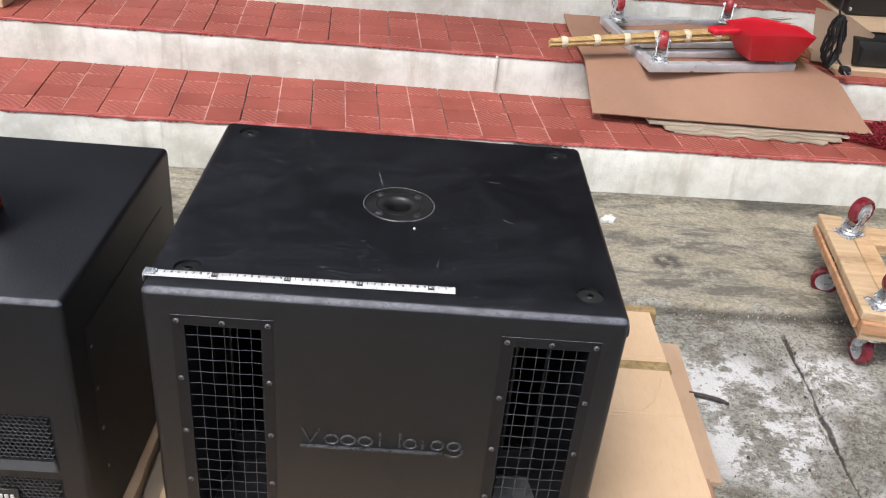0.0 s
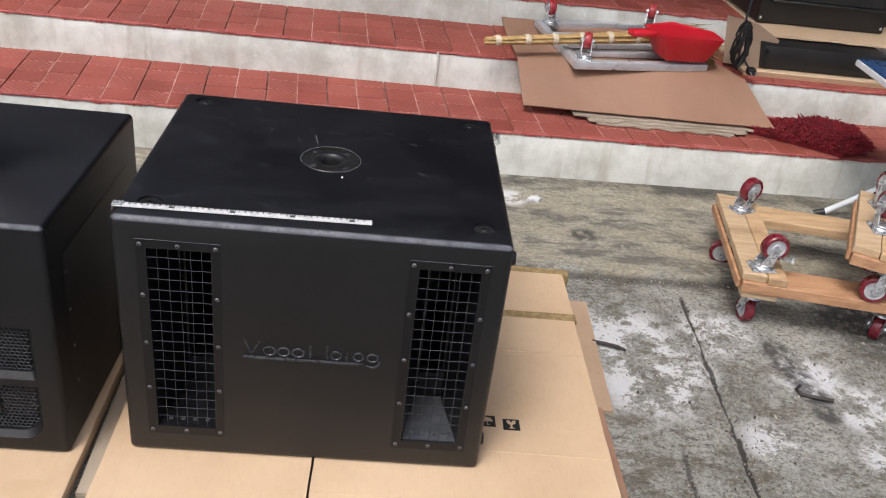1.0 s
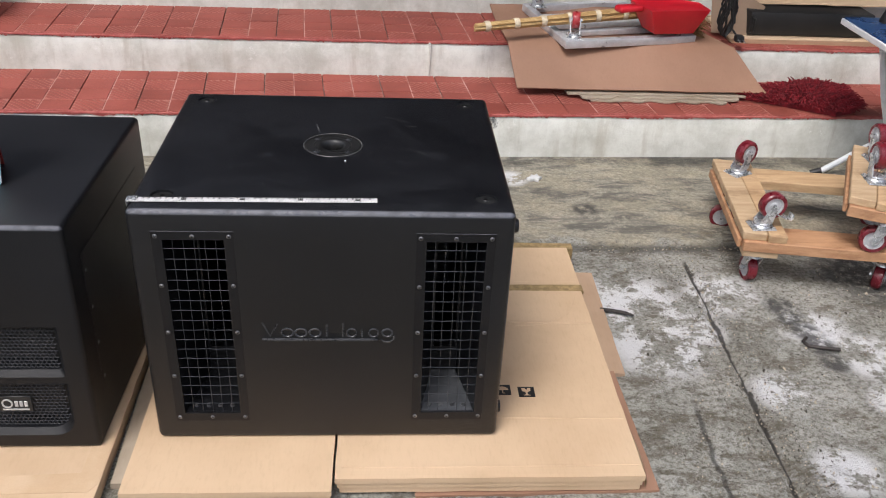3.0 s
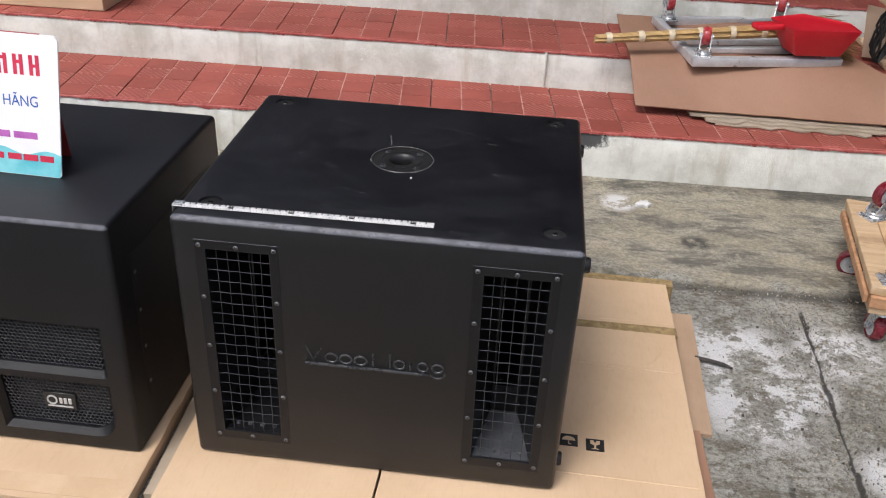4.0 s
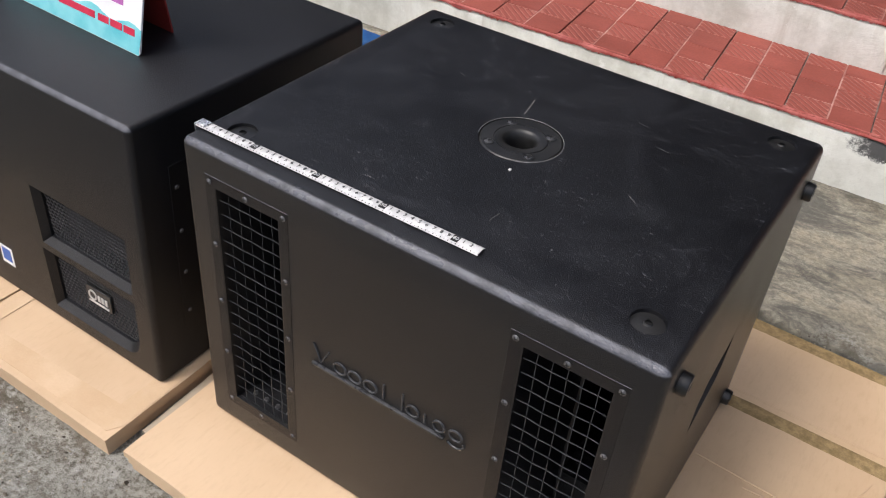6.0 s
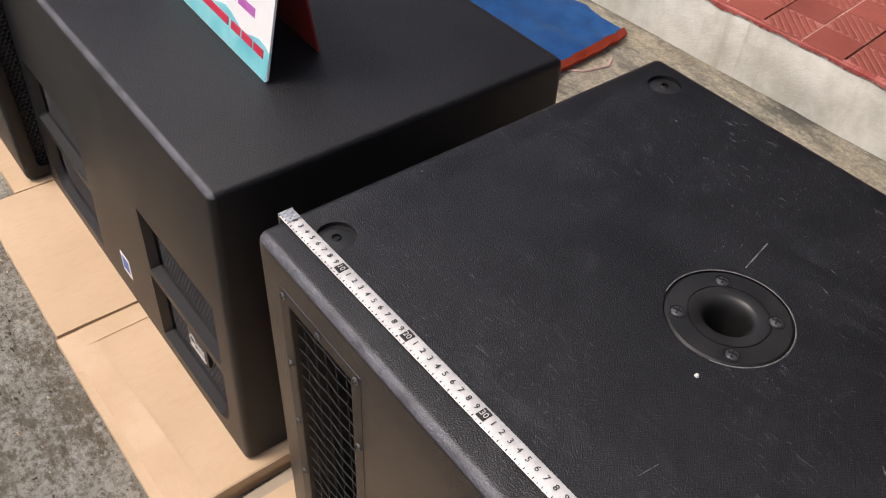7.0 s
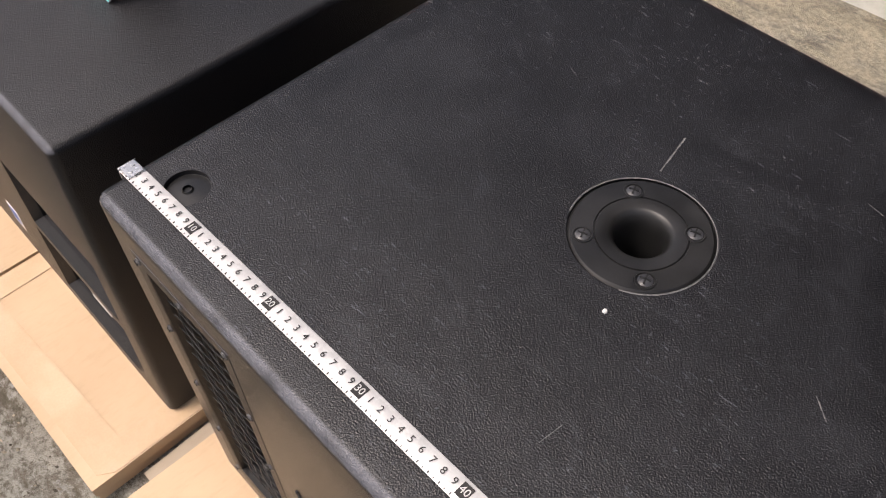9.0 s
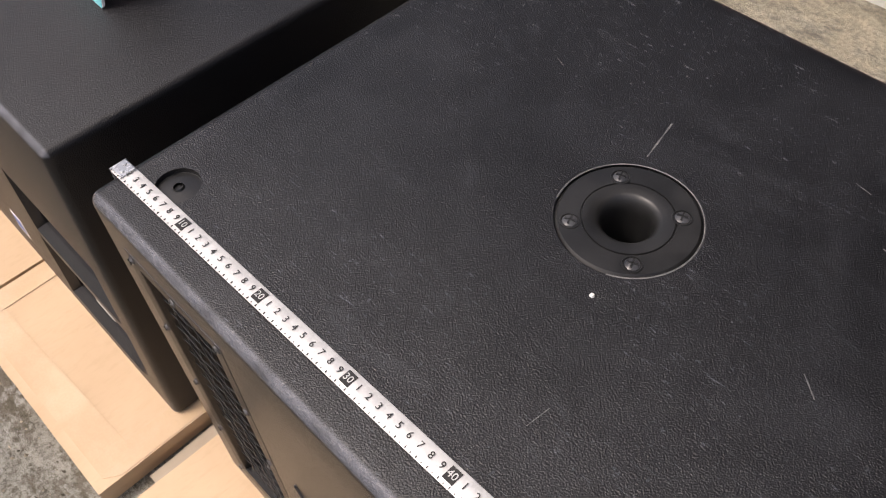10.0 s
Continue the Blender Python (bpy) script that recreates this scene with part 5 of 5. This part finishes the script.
    part("front_panel", box((-0.225, -0.010, 0.10), (0.235, 0.0, 0.38), 0.003, 1), CASE, root)
    part("front_ledge", box((-0.240, -0.022, 0.088), (0.250, 0.0, 0.100), 0.003, 1), CASE, root)
    for x in (-0.262, 0.262):
        for z in (0.02, 0.12, 0.28):
            part("rivet", lathe([(0, 0.004), (0.005, 0.003), (0.007, 0)], 10, m=pose(x, 0.0, z, 90, 0, 0)), ZINC, root)
    part("side_strap", box((0.268, -0.004, 0.03), (0.283, 0.05, 0.39), 0.004, 1), CASE, root)
    # coiled cable with plug
    root = thing("power_cable", "coiled black power cable hanging with its plug", "cable", (1.765, 1.93, 0.282))
    b = bmesh.new()
    rng = random.Random(3)
    pts = [(0.03, 0.20, 0.36), (0.02, 0.12, 0.30), (-0.01, 0.05, 0.20)]
    for k in range(84):
        a = k * 0.55
        pts.append((0.034 * math.cos(a) * (0.6 + 0.4 * math.sin(k * 1.7)) - 0.01 + rng.uniform(-0.004, 0.004), 0.02 + 0.018 * math.sin(a * 0.5), 0.105 + 0.085 * math.sin(a) + rng.uniform(-0.005, 0.005)))
    pts += [(0.01, 0.0, 0.05), (0.025, -0.02, 0.03)]
    pipe(pts, 0.0045, 6, b)
    part("cord", b, RUBBER, root)
    b = box((0.015, -0.05, 0.010), (0.048, -0.015, 0.036), 0.006, 2)
    part("plug", b, RUBBER, root)
    for s in (-1, 1):
        part("prong", pipe([(0.032 + 0.009 * s, -0.05, 0.022), (0.034 + 0.009 * s, -0.070, 0.018)], 0.0024, 8), ZINC, root)
    # carton box on the second step
    root = thing("carton_box", "closed brown carton box standing on the tiled step", "box", (-1.36, 1.955, 0.2655), 1.0)
    part("body", box((-0.30, 0, 0), (0.295, 0.25, 0.26), 0.004, 1), KRAFT, root)
    part("sealing_tape", box((-0.30, 0.10, 0.2601), (0.295, 0.15, 0.2608)), PACKING, root)
    # folding table
    root = thing("folding_table", "small folding table with a blue top and white tube legs", "table", (1.972, 0.95, 0.0))
    part("tabletop", box((0, 0, 0.484), (0.60, 0.548, 0.506), 0.004, 2), BLUE_TOP, root)
    part("edge_band", carve(box((-0.006, -0.006, 0.480), (0.606, 0.554, 0.500), 0.003, 1), [box((0.001, 0.001, 0.4), (0.599, 0.547, 0.6))]), WHITE_TUBE, root, "white edge band")
    for y in (0.43, 0.12):
        leg = part("leg", pipe([(0.02, y + 0.03, -0.022), (0.15, y, 0.09), (0.28, y - 0.02, 0.22), (0.50, y - 0.04, 0.478)], 0.0105, 10), WHITE_TUBE, root, "white tube leg")
        part("foot_cap", pipe([(-0.012, y + 0.036, -0.034), (0.022, y + 0.029, -0.019)], 0.0125, 10), RUBBER, leg, "black rubber tip")
        part("leg", pipe([(0.08, y, 0.480), (0.15, y, 0.27), (0.22, y, 0.10), (0.34, y + 0.02, -0.026)], 0.0105, 10), WHITE_TUBE, root, "white tube leg")
    root = thing("clamp_lamp", "small black fitting standing on the blue table", "fitting", (2.10, 1.44, 0.506))
    part("body", lathe([(0, 0), (0.035, 0), (0.03, 0.02), (0.022, 0.05), (0.026, 0.08), (0, 0.085)], 16), RUBBER, root)


def build_loose_casters():
    for x, tr in ((1.80, 40), (1.90, 150)):
        root = thing("loose_caster", "red caster wheel lying on the top step", "caster", (x, 2.68, 0.3880), tr, group="loose casters")
        caster(root, (0, 0, 0), 0, True, (ZINC, TYRE_RED, RIM))


build_aluminium_dolly()
build_step_things()
build_loose_casters()


# ---- tarpaulin and litter on the yard ----
def build_yard_things():
    root = thing("tarpaulin", "crumpled blue tarpaulin with an orange-red hem on the concrete", "tarpaulin")
    b = bmesh.new()
    nx, ny = 60, 26
    grid = []
    for j in range(ny + 1):
        row = []
        for i in range(nx + 1):
            x = -2.4 + (1.755 - 0.05 * j / ny) * i / nx
            y = 0.98 + 0.10 * i / nx * 0 + 0.39 * j / ny
            z = ground_height(y) + 0.020 + 0.022 * (0.6 + uneven(x, y, 6, 3)) + 0.008 * uneven(x, y, 22, 6)
            row.append(b.verts.new((x + 0.010 * uneven(j, 0, 0.5), y, z)))
        grid.append(row)
    for j in range(ny):
        for i in range(nx):
            b.faces.new((grid[j][i], grid[j][i + 1], grid[j + 1][i + 1], grid[j + 1][i]))
    bmesh.ops.solidify(b, geom=b.faces[:], thickness=0.0015)
    part("sheet", b, TARP, root)
    b = bmesh.new()
    prev = None
    for j in range(ny + 1):
        y = 0.98 + 0.39 * j / ny
        p = Vector((-0.645 - 0.05 * j / ny + 0.010 * uneven(j, 0, 0.5), y, ground_height(y) + 0.028))
        ww = 0.006 + 0.012 * abs(uneven(j, 1, 0.3))
        cur = [b.verts.new(p + Vector((-0.004, 0, 0.014))), b.verts.new(p + Vector((ww, 0.004, 0.0))), b.verts.new(p + Vector((ww * 0.5, 0, -0.014)))]
        if prev:
            for k in range(2):
                b.faces.new((prev[k], prev[k + 1], cur[k + 1], cur[k]))
        prev = cur
    bmesh.ops.solidify(b, geom=b.faces[:], thickness=0.001)
    part("hem", b, TARP_RED, root, "orange-red hem")
    for pts in ([(-0.65, 1.02, 0.0), (-0.62, 0.99, 0), (-0.61, 0.93, 0), (-0.60, 0.86, 0)], [(-0.66, 1.14, 0), (-0.635, 1.17, 0), (-0.62, 1.24, 0), (-0.64, 1.27, 0)]):
        part("cord", pipe([(x, y, ground_height(y) + 0.012) for x, y, _ in pts], 0.004, 6), ROPE, root, "frayed pinkish cord")
    gz = lambda y: ground_height(y) + 0.004
    root = thing("iron_rod", "short bent dark iron rod lying on the concrete", "rod", (1.04, 0.52, gz(0.52)))
    part("rod", pipe([(-0.035, 0.012, 0.004), (0.0, 0.004, 0.004), (0.03, -0.006, 0.004), (0.050, -0.016, 0.003)], 0.005, 8, taper=(1, 1, 1, 0.5)), RUST, root)
    root = thing("iron_hook", "bent dark iron hook lying on the concrete", "hook", (1.53, 0.37, gz(0.37)))
    part("hook", pipe([(-0.02, 0.035, 0.004), (-0.035, 0.02, 0.004), (-0.03, 0.0, 0.004), (0.0, -0.008, 0.004), (0.045, -0.016, 0.004)], 0.0045, 8), RUST, root)
    root = thing("plaster_chip", "white plaster chip lying on the concrete", "chip", (0.945, 1.315, ground_height(1.31) + 0.010))
    b = slab([(-0.024, -0.004), (-0.012, -0.016), (0.001, -0.009), (0.014, -0.020), (0.019, -0.004), (0.030, 0.006), (0.020, 0.012), (0.016, 0.030), (0.004, 0.018), (-0.006, 0.024), (-0.010, 0.010)], 0, 0.011, bevel=0.002)
    part("chip", b, CHIP, root)
    # grit
    rng = random.Random(12)
    verts, faces = [], []
    corners = [(1, 0, 0), (-1, 0, 0), (0, 1, 0), (0, -1, 0), (0, 0, 1), (0, 0, -1)]
    tris = [(0, 2, 4), (2, 1, 4), (1, 3, 4), (3, 0, 4), (2, 0, 5), (1, 2, 5), (3, 1, 5), (0, 3, 5)]
    for i in range(13000):
        x, y = rng.uniform(-1.3, 2.3), rng.uniform(-0.75, 0.88)
        if -1.62 < x < 1.04 and -0.16 < y < 0.82:
            continue
        if rng.random() < 0.16:
            x, y = 1.29 + rng.gauss(0, 0.05), rng.uniform(-0.6, 0.8)
        elif rng.random() < 0.12:
            y = 0.86 + rng.gauss(0, 0.02)
        r = rng.uniform(0.0009, 0.0025) * (1.9 if rng.random() < 0.06 else 1)
        m = pose(x, y, ground_height(y) + 0.0025, rng.uniform(0, 90), rng.uniform(0, 90), rng.uniform(0, 90))
        k = len(verts)
        size = (r * rng.uniform(1.0, 2.2), r * rng.uniform(0.8, 1.3), r * rng.uniform(0.4, 0.9))
        verts.extend([tuple(m @ Vector((q[0] * size[0], q[1] * size[1], q[2] * size[2]))) for q in corners])
        faces.extend([tuple(k + j for j in t) for t in tris])
    me = bpy.data.meshes.new("grit")
    me.from_pydata(verts, [], faces)
    me.materials.append(STONE)
    grit = new("grit", me)
    tagged(grit, "small loose stones and grit on the concrete", "grit", kind="stuff")


build_yard_things()


# ---- tread tiles: quartered cement tiles, two quarters ribbed ----
def tile_mesh(w, d, flip):
    """One tile with four raised quarters; two of them carry diagonal ribs."""
    verts, faces, dusty = [], [], []

    def block(x0, x1, y0, y1, z0, z1, c):
        k = len(verts)
        for z, o in ((z0, 0), (z1, c)):
            verts.extend([(x0 + o, y0 + o, z), (x1 - o, y0 + o, z), (x1 - o, y1 - o, z), (x0 + o, y1 - o, z)])
        faces.extend([(k + 4, k + 5, k + 6, k + 7)] + [(k + i, k + (i + 1) % 4, k + 4 + (i + 1) % 4, k + 4 + i) for i in range(4)])

    block(0.0012, w - 0.0012, 0.0012, d - 0.0012, -0.012, -0.0026, 0.0006)
    for qx in range(2):
        for qy in range(2):
            x0, y0 = qx * w / 2 + 0.0018, qy * d / 2 + 0.0018
            x1, y1 = x0 + w / 2 - 0.0036, y0 + d / 2 - 0.0036
            if (qx + qy + flip) % 2:
                block(x0, x1, y0, y1, -0.0030, -0.0006, 0.0010)
                continue
            dusty.append(len(faces))
            block(x0, x1, y0, y1, -0.0030, -0.0016, 0.0008)
            n = 9
            for r in range(1, 2 * n, 2):
                t = r / n - 1
                ax, ay = x0 + (x1 - x0) * max(0.0, t), y0 + (y1 - y0) * max(0.0, -t)
                bx, by = x0 + (x1 - x0) * min(1.0, 1 + t), y0 + (y1 - y0) * min(1.0, 1 - t)
                ay, by = y0 + y1 - ay, y0 + y1 - by
                dx, dy = bx - ax, by - ay
                ln = math.hypot(dx, dy)
                if ln < 0.02:
                    continue
                sx, sy = -dy / ln * 0.0066, dx / ln * 0.0066
                ex, ey = dx / ln * 0.004, dy / ln * 0.004
                k = len(verts)
                verts.extend([(ax + ex - sx, ay + ey - sy, -0.0016), (bx - ex - sx, by - ey - sy, -0.0016), (bx - ex, by - ey, -0.0003), (ax + ex, ay + ey, -0.0003),
                              (ax + ex + sx, ay + ey + sy, -0.0016), (bx - ex + sx, by - ey + sy, -0.0016)])
                faces.extend([(k, k + 1, k + 2, k + 3), (k + 3, k + 2, k + 5, k + 4)])
    me = bpy.data.meshes.new("tile")
    me.from_pydata([(x - 0.07 * y, y, z) for x, y, z in verts], [], faces)
    me.materials.append(TILE)
    me.materials.append(TILE_DUST)
    me.materials.append(TILE_SEAM)
    me.polygons[0].material_index = 2
    for f in dusty:
        me.polygons[f].material_index = 1
    return me


def build_tiles():
    rng = random.Random(21)
    for k, w, depths, x_at in ((0, 0.2125, (0.208, 0.208), 0.030), (1, 0.2090, (0.206, 0.206), 0.036), (2, 0.2090, (0.206, 0.206), 0.0)):
        step = bpy.data.objects["step_%d" % (k + 1)]
        meshes = [[tile_mesh(w, d, f) for f in (0, 1)] for d in depths]
        y_off = 0.002
        for row, d in enumerate(depths):
            for i in range(-14, 15):
                x = i * w + x_at - (0.07 + TREAD[k][2]) * y_off
                if not -2.9 < x < 3.3:
                    continue
                t = new("tile", meshes[row][(i * 7 + row) % 5 == 0])
                t.parent = step
                s = TREAD[k][2]
                t.matrix_basis = pose(x, step_line(k, x) + y_off, TREAD[k][1] + rng.uniform(-0.0008, 0.0008), rng.uniform(-0.08, 0.08), rng.uniform(-0.08, 0.08), math.degrees(s) + rng.uniform(-0.15, 0.15))
            y_off += d


build_tiles()
